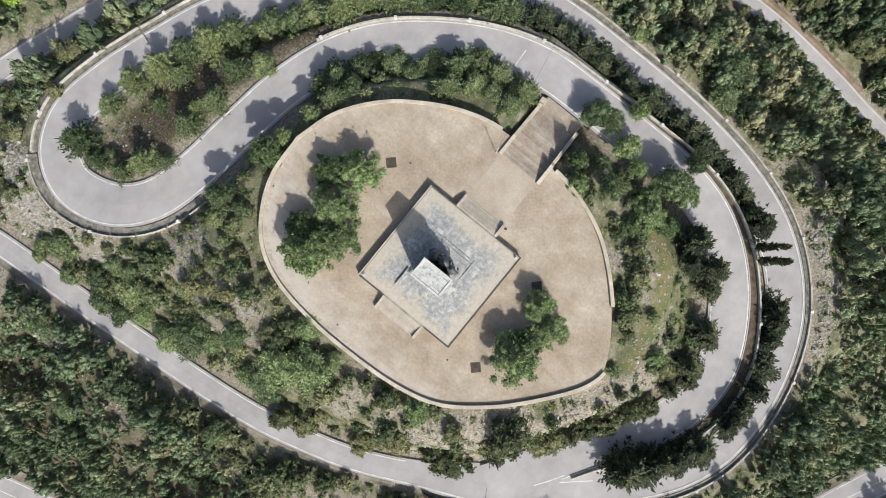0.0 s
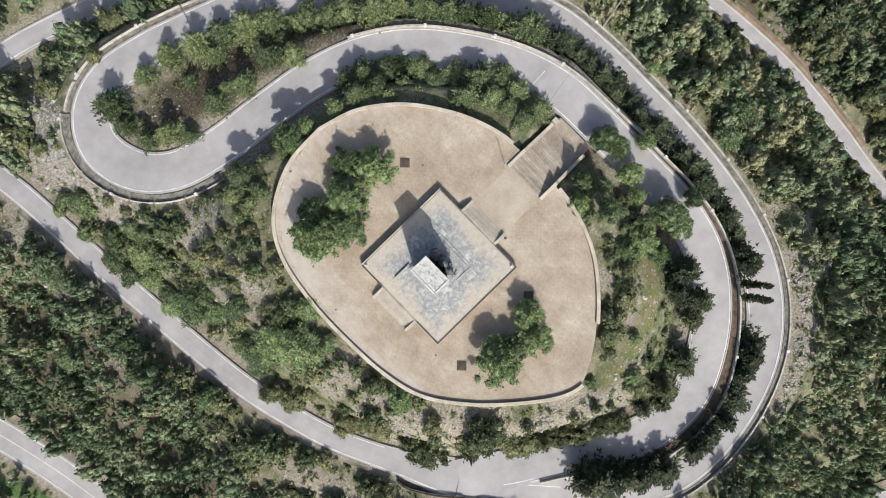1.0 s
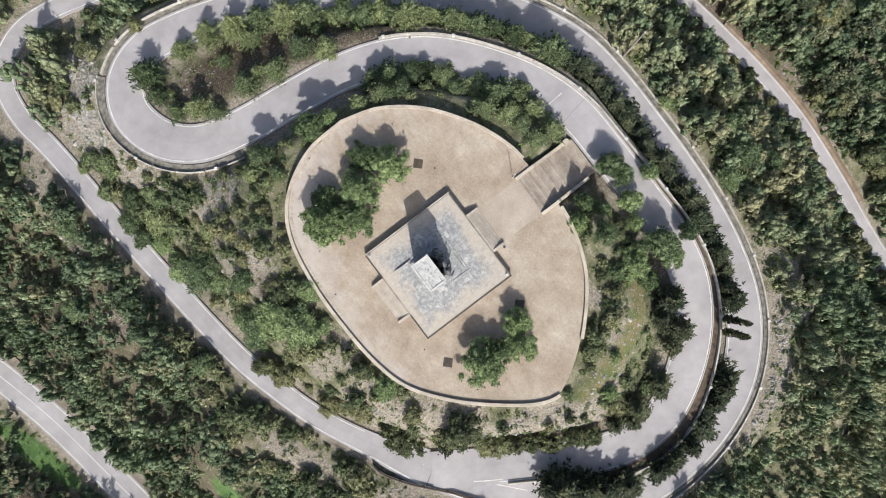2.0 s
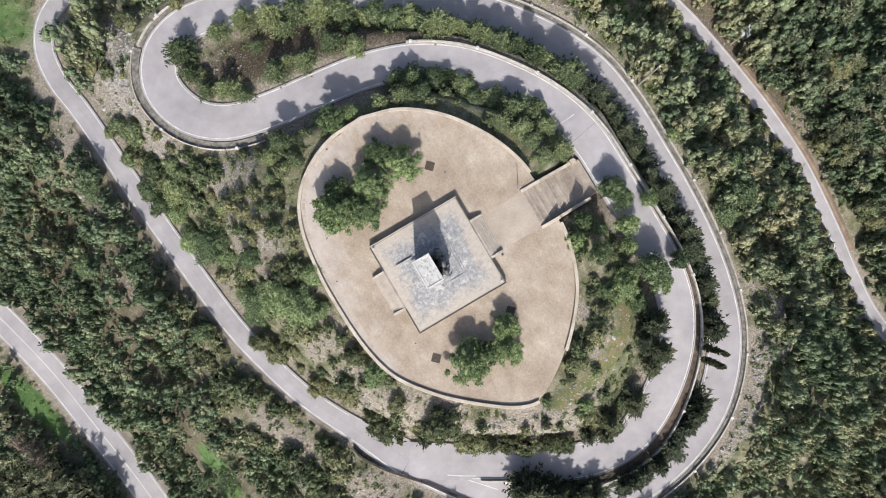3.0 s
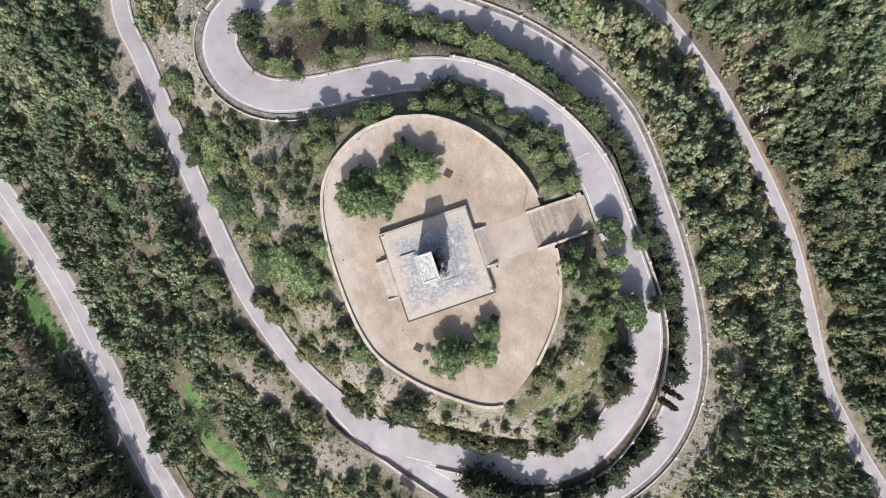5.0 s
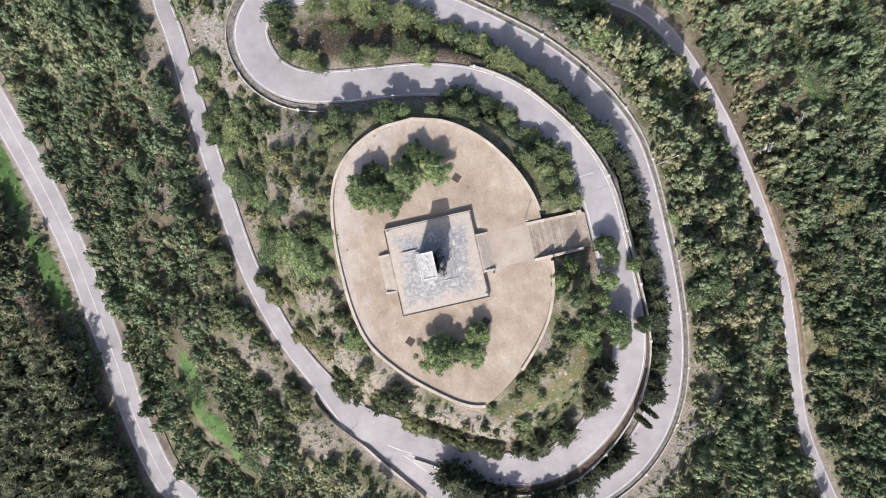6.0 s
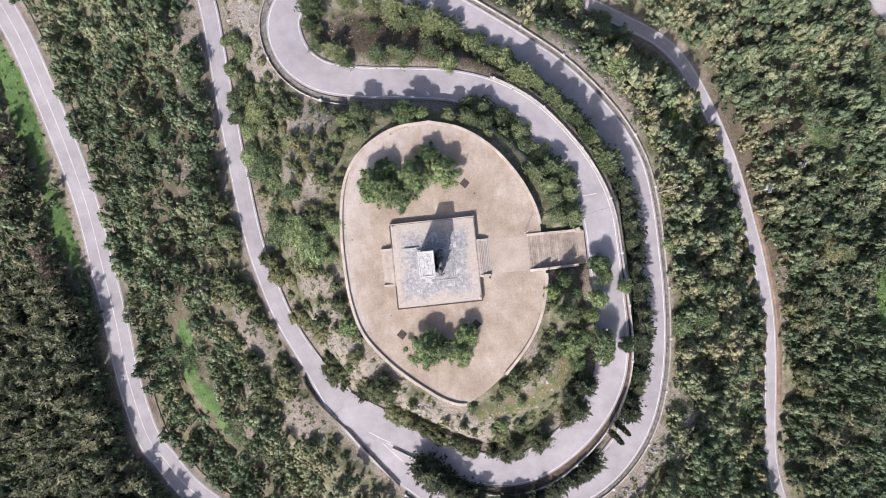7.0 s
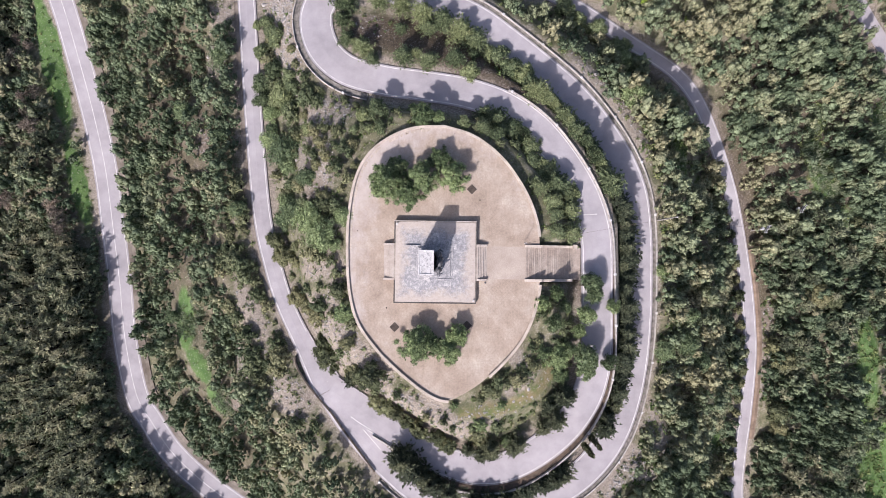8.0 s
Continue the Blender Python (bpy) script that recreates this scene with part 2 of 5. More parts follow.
ROCK = grainy("grey limestone rock", (0.20, 0.19, 0.175), (0.39, 0.375, 0.35), 0.8, 3.5, 0.95, 0.8, random_tint=0.12)
BARK = grainy("bark", (0.06, 0.048, 0.038), (0.15, 0.125, 0.10), 2.0, 8, 0.95, 0.6)
POLE_WOOD = grainy("grey weathered pole", (0.26, 0.24, 0.215), (0.42, 0.40, 0.37), 1.5, 8, 0.85, 0.2)
ROADWALL = grainy("grey weathered concrete wall", (0.30, 0.28, 0.25), (0.54, 0.51, 0.465), 0.8, 4, 0.9, 0.4, random_tint=0.10, spots=((0.12, 0.12, 0.08), 1.2, 0.6))
EDGE = grainy("dark grey edge stone", (0.05, 0.045, 0.04), (0.12, 0.11, 0.10), 0.9, 6, 0.8, 0.2)
EARTH = grainy("reddish bare earth", (0.14, 0.10, 0.07), (0.32, 0.245, 0.18), 0.4, 3, 0.95, 0.6)
METAL = grainy("galvanised steel", (0.42, 0.43, 0.44), (0.56, 0.57, 0.58), 2.0, 9, 0.5, 0.1)
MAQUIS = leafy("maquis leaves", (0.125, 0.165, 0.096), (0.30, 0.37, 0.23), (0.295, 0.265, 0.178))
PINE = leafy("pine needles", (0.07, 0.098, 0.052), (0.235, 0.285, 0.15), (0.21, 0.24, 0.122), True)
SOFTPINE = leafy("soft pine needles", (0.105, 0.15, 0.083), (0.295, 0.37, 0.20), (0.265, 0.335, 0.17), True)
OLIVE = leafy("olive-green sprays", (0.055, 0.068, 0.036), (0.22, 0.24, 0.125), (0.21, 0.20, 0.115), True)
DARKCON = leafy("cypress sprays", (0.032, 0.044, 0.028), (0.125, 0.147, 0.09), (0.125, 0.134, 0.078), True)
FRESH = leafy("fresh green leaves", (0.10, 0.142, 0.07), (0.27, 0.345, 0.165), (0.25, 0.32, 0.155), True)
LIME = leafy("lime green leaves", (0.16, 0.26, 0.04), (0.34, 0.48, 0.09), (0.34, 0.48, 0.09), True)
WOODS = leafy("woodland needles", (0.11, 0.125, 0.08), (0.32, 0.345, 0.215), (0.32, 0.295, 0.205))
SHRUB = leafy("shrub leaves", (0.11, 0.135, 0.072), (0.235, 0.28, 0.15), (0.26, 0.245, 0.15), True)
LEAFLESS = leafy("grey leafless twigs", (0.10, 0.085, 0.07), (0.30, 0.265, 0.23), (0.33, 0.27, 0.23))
# near-black fill for crown cores: the shade between leaves, put into the colour
CROWN_SHADE = grainy("near-black shade inside crowns", (0.008, 0.008, 0.005), (0.022, 0.020, 0.013), 1.5, 7, 0.95, 0.5)
TALLGRASS = leafy("pale tall grass", (0.15, 0.20, 0.115), (0.31, 0.375, 0.245), (0.34, 0.36, 0.265))
GRASS = leafy("meadow tufts", (0.085, 0.14, 0.048), (0.21, 0.29, 0.105), (0.27, 0.28, 0.14))


# ---- building helpers ----
def part(name, bm, material, parent=None, label="", smooth=False):
    me = bpy.data.meshes.new(name)
    bm.to_mesh(me)
    bm.free()
    me.materials.append(material)
    if smooth:
        me.polygons.foreach_set("use_smooth", np.ones(len(me.polygons), dtype=bool))
    ob = new(name, me)
    if parent:
        ob.parent = parent
    if label:
        tagged(ob, label)
    return ob


def piece(name, me, m, parent):
    ob = new(name, me)
    ob.parent = parent
    ob.matrix_basis = m
    return ob


def thing(name, at, label, category, group="", kind=""):
    ob = new(name)
    ob.location = at
    ob.empty_display_size = 0.3
    return tagged(ob, label, category, group, kind)


def box(bm, x0, x1, y0, y1, z0, z1, bevel=0.0):
    made = bmesh.ops.create_cube(bm, size=1.0, matrix=Matrix.LocRotScale(((x0 + x1) / 2, (y0 + y1) / 2, (z0 + z1) / 2), None, (x1 - x0, y1 - y0, z1 - z0)))
    if bevel:
        edges = {e for v in made["verts"] for e in v.link_edges}
        bmesh.ops.bevel(bm, geom=list(edges), offset=bevel, segments=1, affect="EDGES", profile=0.5)
    return bm


def boxes(*list_of, bevel=0.0):
    bm = bmesh.new()
    for b in list_of:
        box(bm, *b, bevel=bevel)
    return bm


def tube(bm, a, b, r0, r1, sides=8):
    a, b = Vector(a), Vector(b)
    q = (b - a).to_track_quat("Z", "Y").to_matrix()
    rings = [[bm.verts.new(c + q @ Vector((r * math.cos(k * math.tau / sides), r * math.sin(k * math.tau / sides), 0))) for k in range(sides)] for c, r in ((a, r0), (b, r1))]
    for k in range(sides):
        bm.faces.new((rings[0][k], rings[0][(k + 1) % sides], rings[1][(k + 1) % sides], rings[1][k]))
    bm.faces.new(rings[0][::-1])
    bm.faces.new(rings[1])
    return bm


def leaf_mesh(name, shape, material, tint=None):
    """A mesh of triangles from (points, faces, 0 for leaves or 1 for the dark inner core), with an optional tint for
    each face.
    """
    pts, tri, inner = shape
    n = len(tri)
    me = bpy.data.meshes.new(name)
    me.vertices.add(len(pts))
    me.vertices.foreach_set("co", np.ascontiguousarray(pts, dtype=np.float32).ravel())
    me.loops.add(3 * n)
    me.loops.foreach_set("vertex_index", np.ascontiguousarray(tri, dtype=np.int32).ravel())
    me.polygons.add(n)
    me.polygons.foreach_set("loop_start", np.arange(0, 3 * n, 3, dtype=np.int32))
    me.polygons.foreach_set("use_smooth", np.ones(n, dtype=bool))
    me.polygons.foreach_set("material_index", np.ascontiguousarray(inner, dtype=np.int32))
    me.update(calc_edges=True)
    if tint is not None:
        me.attributes.new("tint", "FLOAT", "FACE").data.foreach_set("value", np.ascontiguousarray(tint, dtype=np.float32))
    me.materials.append(material)
    me.materials.append(CROWN_SHADE)
    return me


def curve_points(ctrl, step):
    """A smooth line through the points ctrl (rows of x, y, z), resampled at even steps."""
    c = np.array(ctrl, dtype=float)
    c = np.vstack([2 * c[0] - c[1], c, 2 * c[-1] - c[-2]])
    out = []
    for i in range(1, len(c) - 2):
        t = np.linspace(0, 1, 24, endpoint=False)[:, None]
        p0, p1, p2, p3 = c[i - 1], c[i], c[i + 1], c[i + 2]
        out.append(0.5 * (2 * p1 + (p2 - p0) * t + (2 * p0 - 5 * p1 + 4 * p2 - p3) * t ** 2 + (3 * p1 - p0 - 3 * p2 + p3) * t ** 3))
    p = np.vstack(out + [c[-2:-1]])
    s = np.r_[0, np.cumsum(np.linalg.norm(np.diff(p[:, :2], axis=0), axis=1))]
    u = np.linspace(0, s[-1], max(2, int(s[-1] / step) + 1))
    return np.stack([np.interp(u, s, p[:, k]) for k in range(p.shape[1])], -1)


def sideways(p):
    """Unit vectors to the right of a line, seen from above."""
    t = np.gradient(p[:, :2], axis=0)
    t /= np.linalg.norm(t, axis=1, keepdims=True)
    return np.stack([t[:, 1], -t[:, 0]], -1)


def widening(p, wide):
    """Factors along the line p that widen it round each place of wide: x, y, reach, amount."""
    f = np.ones(len(p))
    for x, y, reach, amount in wide:
        f += amount * np.exp(-((p[:, 0] - x) ** 2 + (p[:, 1] - y) ** 2) / reach ** 2)
    return f


def strip(p, profile, closed=False, caps=True, wide=()):
    """Sweeps a profile of (offset to the right, height above the line) along the line p."""
    nrm = sideways(p)
    if closed:
        t = np.roll(p[:, :2], -1, 0) - np.roll(p[:, :2], 1, 0)
        t /= np.linalg.norm(t, axis=1, keepdims=True)
        nrm = np.stack([t[:, 1], -t[:, 0]], -1)
    bm = bmesh.new()
    rows = [[bm.verts.new((q[0] + n[0] * o * f, q[1] + n[1] * o * f, q[2] + h)) for o, h in profile] for q, n, f in zip(p, nrm, widening(p, wide))]
    pairs = list(zip(rows, rows[1:] + rows[:1])) if closed else list(zip(rows, rows[1:]))
    for a, b in pairs:
        for k in range(len(profile) - 1):
            bm.faces.new((a[k], b[k], b[k + 1], a[k + 1]))
    if caps and not closed and len(profile) > 2:
        bm.faces.new(rows[0])
        bm.faces.new(rows[-1][::-1])
    bmesh.ops.recalc_face_normals(bm, faces=bm.faces)
    return bm


# ---- the plan: plaza outline, roads ----
OVAL = [(1.5, 27.2), (7.5, 25.3), (13.0, 21.2), (17.1, 15.8), (19.7, 10.4), (20.9, 5.0), (21.1, -3.8), (20.1, -9.5), (17.8, -15.0), (13.9, -20.0), (9.2, -24.3),
        (4.5, -27.2), (1.8, -27.6), (-2.0, -25.9), (-7.5, -21.6), (-11.8, -17.3), (-15.5, -12.0), (-17.2, -5.6), (-17.7, 2.3), (-17.5, 9.2), (-16.4, 15.9), (-14.2, 20.7), (-10.5, 24.2), (-5.0, 26.7)]
INNER = [(-22.5, -28.0, -11.6), (-15.0, -32.6, -11.0), (-8.2, -36.4, -10.2), (-0.6, -40.9, -9.6), (6.9, -43.7, -9.0), (14.4, -43.4, -8.3), (21.5, -39.8, -7.6), (27.7, -34.3, -7.0), (31.9, -27.6, -6.5),
         (33.6, -19.8, -5.8), (33.6, -11.1, -5.2), (33.4, -1.9, -4.8), (32.9, 6.5, -4.7), (30.5, 14.3, -5.1), (26.11, 21.62, -5.3), (20.69, 28.05, -5.7), (14.22, 32.60, -6.2), (6.35, 35.39, -6.5), (-2.16, 36.71, -6.4),
         (-11.82, 38.06, -6.8), (-19.70, 40.51, -7.6), (-24.66, 45.36, -8.3), (-26.3, 52.0, -9.0), (-23.6, 57.3, -9.1), (-17.8, 59.7, -9.2), (-10.1, 58.6, -9.3), (-2.1, 56.2, -9.5)]
OUTER = [(-2.1, 56.2, -9.5), (7.3, 52.6, -9.7), (14.6, 47.7, -9.8), (21.9, 42.2, -10.0), (28.8, 36.5, -10.4), (34.6, 30.1, -11.0), (39.6, 22.9, -11.7), (42.9, 15.3, -12.3), (44.2, 6.8, -12.9), (44.5, -2.3, -13.2),
         (44.5, -11.2, -13.4), (43.9, -20.2, -13.5), (42.4, -28.8, -13.4), (39.6, -36.9, -13.2), (35.0, -43.7, -13.0), (28.6, -49.0, -12.8), (20.5, -52.3, -12.6), (11.7, -53.6, -12.4), (4.2, -52.9, -12.2), (-3.0, -49.6, -12.1),
         (-10.5, -43.2, -12.0), (-17.0, -36.0, -11.9), (-22.5, -28.0, -11.8)]
MIDWEST = [(-22.5, -28.0, -11.8), (-27.6, -19.3, -12.1), (-32.7, -9.3, -12.5), (-35.8, -0.1, -12.9), (-37.9, 8.6, -13.2), (-39.4, 19.8, -13.6), (-41.3, 38.7, -14.3), (-43.0, 57.9, -15.2), (-44.2, 66.0, -15.7), (-43.6, 72.6, -16.1), (-40.5, 77.6, -16.5),
           (-35.0, 80.2, -16.8), (-28.0, 79.9, -17.0), (-20.0, 77.9, -17.2), (-11.0, 75.0, -17.4), (0.0, 71.4, -17.8), (14.0, 66.5, -18.5)]
LOWWEST = [(-106.0, 92.0, -29.0), (-99.6, 77.0, -29.6), (-94.0, 63.6, -30.2), (-89.9, 49.8, -30.9), (-86.1, 35.8, -31.4), (-83.0, 21.8, -31.8), (-81.1, 7.7, -32.2), (-79.2, -6.4, -32.4), (-77.8, -20.2, -32.7), (-74.8, -34.6, -33.1), (-70.9, -41.6, -33.4),
           (-66.4, -48.4, -33.6), (-60.3, -54.5, -33.8), (-53.0, -60.2, -34.0), (-38.0, -70.0, -34.5), (-20.0, -79.0, -35.0), (0.0, -86.5, -35.5), (15.8, -93.3, -36.0), (34.0, -102.0, -36.5)]
FAREAST = [(15.0, 66.2, -18.55), (24.0, 63.0, -19.3), (33.1, 58.8, -20.0), (41.4, 54.2, -21.3), (48.3, 50.5, -22.6), (55.8, 46.4, -24.0), (61.2, 41.6, -25.5), (66.2, 35.8, -28.9), (71.9, 25.5, -32.6), (76.0, 14.9, -35.0), (79.9, -1.7, -37.0), (82.1, -14.1, -38.6), (83.1, -25.5, -40.0), (82.6, -40.8, -41.5), (82.0, -51.8, -43.0), (82.0, -63.6, -44.0), (85.0, -82.1, -44.0), (90.2, -102.5, -44.0)]
CORNER = [(98.0, 85.0, -32.6), (104.0, 73.5, -33.2), (108.0, 65.5, -33.6), (113.4, 57.3, -34.0), (121.0, 47.0, -34.5)]
P_OVAL = curve_points([(*p, 0.0) for p in OVAL + OVAL[:1]], 0.6)[:-1]
P_INNER, P_OUTER, P_MID = curve_points(INNER, 0.75), curve_points(OUTER, 0.75), curve_points(MIDWEST, 0.75)
P_MID[:, :2] -= 0.2 * sideways(P_MID)
P_LOW, P_FAR, P_CORNER = curve_points(LOWWEST, 1.0), curve_points(FAREAST, 1.0), curve_points(CORNER, 1.0)
ROADS = [("road_inner", P_INNER, 2.95), ("road_outer", P_OUTER, 2.95), ("road_midwest", P_MID, 1.7), ("road_low", P_LOW, 2.75), ("road_far", P_FAR, 1.4), ("road_corner", P_CORNER, 1.7)]


def nearest(xy, line):
    """For points (n, 2): the distance to the line, its height there, and the signed side (right is plus)."""
    nrm = sideways(line)
    d = np.full(len(xy), 1e9)
    z, side = np.zeros(len(xy)), np.zeros(len(xy))
    for i in range(0, len(xy), 6000):
        q = xy[i:i + 6000]
        dd = np.linalg.norm(q[:, None] - line[None, :, :2], axis=2)
        k = dd.argmin(1)
        d[i:i + 6000] = dd[np.arange(len(q)), k]
        z[i:i + 6000] = line[k, 2]
        side[i:i + 6000] = ((q - line[k, :2]) * nrm[k]).sum(1)
    return d, z, side


def inside(xy, poly):
    hit = np.zeros(len(xy), dtype=bool)
    x, y = xy[:, 0], xy[:, 1]
    for (x0, y0), (x1, y1) in zip(poly[:, :2], np.roll(poly[:, :2], -1, 0)):
        c = (y0 > y) != (y1 > y)
        hit ^= c & (x < (x1 - x0) * (y - y0) / (y1 - y0 + 1e-12) + x0)
    return hit


# heights known along the roads, round the plaza and far out
KNOWN = np.vstack([
    np.c_[P_OVAL[::4, :2] * 1.07, np.full(len(P_OVAL[::4]), -1.5)],
    *[line[::5] for _, line, _ in ROADS],
    np.array([(125, 60, -36), (125, 0, -45), (125, -60, -53), (110, -95, -52), (60, -85, -40), (60, 0, -22), (60, -30, -22), (56, 30, -18.5), (60, 75, -26), (95, 40, -35), (0, 95, -27), (-60, 90, -24), (-60, 45, -23), (-58, 10, -22), (-52, -20, -22),
              (-40, -45, -23), (-10, -65, -23), (25, -70, -24), (50, -58, -21), (-105, 0, -40), (-110, 60, -39), (-105, -50, -42), (-70, -85, -43), (-20, -105, -44), (-125, -90, -48), (-125, 100, -40), (0, 130, -30), (130, 120, -36), (60, -130, -44)], dtype=float)])


def smooth01(a):
    a = np.clip(a, 0, 1)
    return a * a * (3 - 2 * a)


def terrain(xy):
    """The hill's height at points (n, 2): blended from the known heights, levelled under roads and plaza."""
    xy = np.asarray(xy, dtype=float)
    z = np.zeros(len(xy))
    for i in range(0, len(xy), 4000):
        q = xy[i:i + 4000]
        w = 1.0 / (((q[:, None] - KNOWN[None, :, :2]) ** 2).sum(2) + 4.0) ** 1.9
        z[i:i + 4000] = (w * KNOWN[:, 2]).sum(1) / w.sum(1)
    r = np.hypot(xy[:, 0], xy[:, 1])
    z = z - np.clip(r - 170, 0, 1200) * 0.06
    rough = np.array([noise.noise((a * 0.09, b * 0.09, 3.0)) * 0.9 + noise.noise((a * 0.32, b * 0.32, 7.0)) * 0.35 for a, b in xy]) if len(xy) < 90000 else 0
    best = np.zeros(len(xy))
    level, weight = np.zeros(len(xy)), np.full(len(xy), 1e-9)
    for _, line, half in ROADS:
        d, rz, _ = nearest(xy, line)
        w = 1 - smooth01((d - half - 1.7) / 3.0)
        k = w ** 3 / (d + 0.5) ** 4
        level += k * (rz - 0.3)
        weight += k
        best = np.maximum(best, w)
    z = z + rough * (1 - best)
    z = z * (1 - best) + (level / weight) * best
    z = np.where(inside(xy, P_OVAL), -0.6, z)
    stair = (xy[:, 0] > 16.8) & (xy[:, 0] < 31.5) & (np.abs(xy[:, 1]) < 4.4)
    return np.where(stair, np.minimum(z, -1.7 - (xy[:, 0] - 17.9) * 0.34), z)


# ---- hillside ----
def ground_sheet():
    inner_x, inner_y = np.arange(-128, 128.1, 1.15), np.arange(-108, 108.1, 1.15)
    far = np.array([8, 20, 40, 75, 130, 220, 380, 650, 1100, 1800, 3000], dtype=float)
    xs = np.r_[inner_x[0] - far[::-1], inner_x, inner_x[-1] + far]
    ys = np.r_[inner_y[0] - far[::-1], inner_y, inner_y[-1] + far]
    gx, gy = np.meshgrid(xs, ys)
    xy = np.c_[gx.ravel(), gy.ravel()]
    z = terrain(xy)
    nx, ny = len(xs), len(ys)
    i = (np.arange(ny - 1)[:, None] * nx + np.arange(nx - 1)[None]).ravel()
    faces = np.stack([i, i + 1, i + 1 + nx, i + nx], -1)
    me = bpy.data.meshes.new("ground")
    me.from_pydata(np.c_[xy, z].tolist(), [], faces.tolist())
    me.materials.append(GROUND)
    me.polygons.foreach_set("use_smooth", np.ones(len(faces), dtype=bool))
    cover = np.zeros((len(xy), 4), dtype=np.float32)
    for x, y, a, b, turn, amount in LITTER_AND_SHADE:
        c, s = math.cos(radians(turn)), math.sin(radians(turn))
        u, v = (xy[:, 0] - x) * c + (xy[:, 1] - y) * s, -(xy[:, 0] - x) * s + (xy[:, 1] - y) * c
        cover[:, 3] = np.maximum(cover[:, 3], amount * (1 - smooth01((np.hypot(u / a, v / b) - 0.55) / 0.6)))
    for x, y, a, b, turn, amount in BARE:
        c, s = math.cos(radians(turn)), math.sin(radians(turn))
        u, v = (xy[:, 0] - x) * c + (xy[:, 1] - y) * s, -(xy[:, 0] - x) * s + (xy[:, 1] - y) * c
        cover[:, 0] = np.maximum(cover[:, 0], amount * (1 - smooth01((np.hypot(u / a, v / b) - 0.55) / 0.6)))
    for x, y, a, b, turn, amount in MEADOW:
        c, s = math.cos(radians(turn)), math.sin(radians(turn))
        u, v = (xy[:, 0] - x) * c + (xy[:, 1] - y) * s, -(xy[:, 0] - x) * s + (xy[:, 1] - y) * c
        cover[:, 1] = np.maximum(cover[:, 1], amount * (1 - smooth01((np.hypot(u / a, v / b) - 0.6) / 0.5)))
    for _, line, half in ROADS:
        d, _, _ = nearest(xy, line)
        cover[:, 0] = np.maximum(cover[:, 0], 0.33 * (1 - smooth01((d - half - 1.0) / 2.0)))
    d, _, _ = nearest(xy, curve_points([(24.5, -20.5, 0), (22.0, -24.6, 0), (18.6, -27.2, 0), (15.0, -29.0, 0), (10.5, -30.1, 0), (6.0, -30.4, 0)], 0.5))
    cover[:, 2] = 1 - smooth01((d - 1.2) / 0.7)
    cover[:, 3] *= 1 - np.clip(1.8 * cover[:, 1] + cover[:, 2], 0, 1)
    me.color_attributes.new("cover", "FLOAT_COLOR", "POINT").data.foreach_set("color", cover.ravel())
    return tagged(new("ground", me), "hillside of rough grass, stony soil and lush green patches", "ground", kind="structure")


# ellipses of ground cover: centre x, y, half axes, turn, amount
BARE = [(-16, -21, 11, 6, -50, 0.5), (-3, -32.5, 13, 5.5, -22, 0.55), (-23, -12, 6, 6, 60, 0.46), (9, -32, 6, 3, 20, 0.45), (-25, 19, 5, 9, 10, 0.42), (-23, 31, 6, 5, 20, 0.40), (-33, 48, 4, 14, 8, 0.48), (-31, 64, 5, 8, -20, 0.42), (17, -27, 9, 3, 35, 0.30), (41.5, 30.5, 11, 2.6, -55, 0.44)]
BARE += [(-20.5, -1.5, 2.6, 6.5, 10, 0.36), (-15, 50, 4.5, 3, 0, 0.30), (33, 40.5, 8, 2.2, -45, 0.4), (45, -44.5, 3, 9, 40, 0.55), (37.5, -50.5, 2.5, 8, -40, 0.5), (49.5, -36, 2.5, 7, 10, 0.45), (29.5, -55.5, 2, 7, -60, 0.45), (-50, 44, 3, 4, 0, 0.5), (-49, 54, 2.5, 4, 10, 0.45), (-47, -34, 4, 3, 0, 0.42), (-43, -23, 2.5, 5, 25, 0.45), (-36, 58, 4, 6, 20, 0.5), (-25, 31.7, 3, 3, 0, 0.5), (-23.7, 16.3, 2.5, 4, 20, 0.5), (-10.7, -21.5, 2.5, 6, -60, 0.5), (-2.8, -28.8, 2.5, 6, -70, 0.52), (-25.5, -1.6, 3, 3, 0, 0.45), (16.8, -19.5, 1.5, 4, 30, 0.5), (8, 41, 4, 1.5, -25, 0.30), (-40, -12, 3, 9, 25, 0.36), (-31, -30, 4, 6, 40, 0.4), (-53, 26, 3, 3, 0, 0.4), (-47, 62, 3, 8, 10, 0.36), (87, -22, 2.5, 14, 0, 0.5), (-84, -49, 2, 7, 35, 0.5)]
MEADOW = [(-58.5, -14, 3.2, 9, 0, 0.7), (-55, -25, 2.6, 6, 32, 0.62), (-50.5, -33, 2.8, 5, 32, 0.6), (-96.5, 49, 3.2, 22, 14, 0.66), (-90.0, 19, 2.8, 14, 13, 0.66), (129, -46, 12, 38, 4, 0.66), (112, -38, 4, 34, 3, 0.5), (72, -46, 5, 8, 0, 0.44), (57, -16, 3, 5, 0, 0.32)]
MEADOW += [(97, 24, 4.5, 11, 10, 0.5), (113, 31, 3.5, 12, 5, 0.5), (102, 11, 4, 5, 0, 0.46), (98, 38, 3, 5, 0, 0.36), (56, 24, 2.5, 9, 10, 0.4), (72, 10, 3, 9, 10, 0.3), (62, 22, 3, 6, 0, 0.32), (23, -24, 6, 4, 0, 0.28), (17, -31, 9, 3, 30, 0.2), (22, 6, 4, 2.5, 0, 0.2), (-46, 80, 6, 12, 20, 0.3), (58, 38, 3, 5, 20, 0.3)]
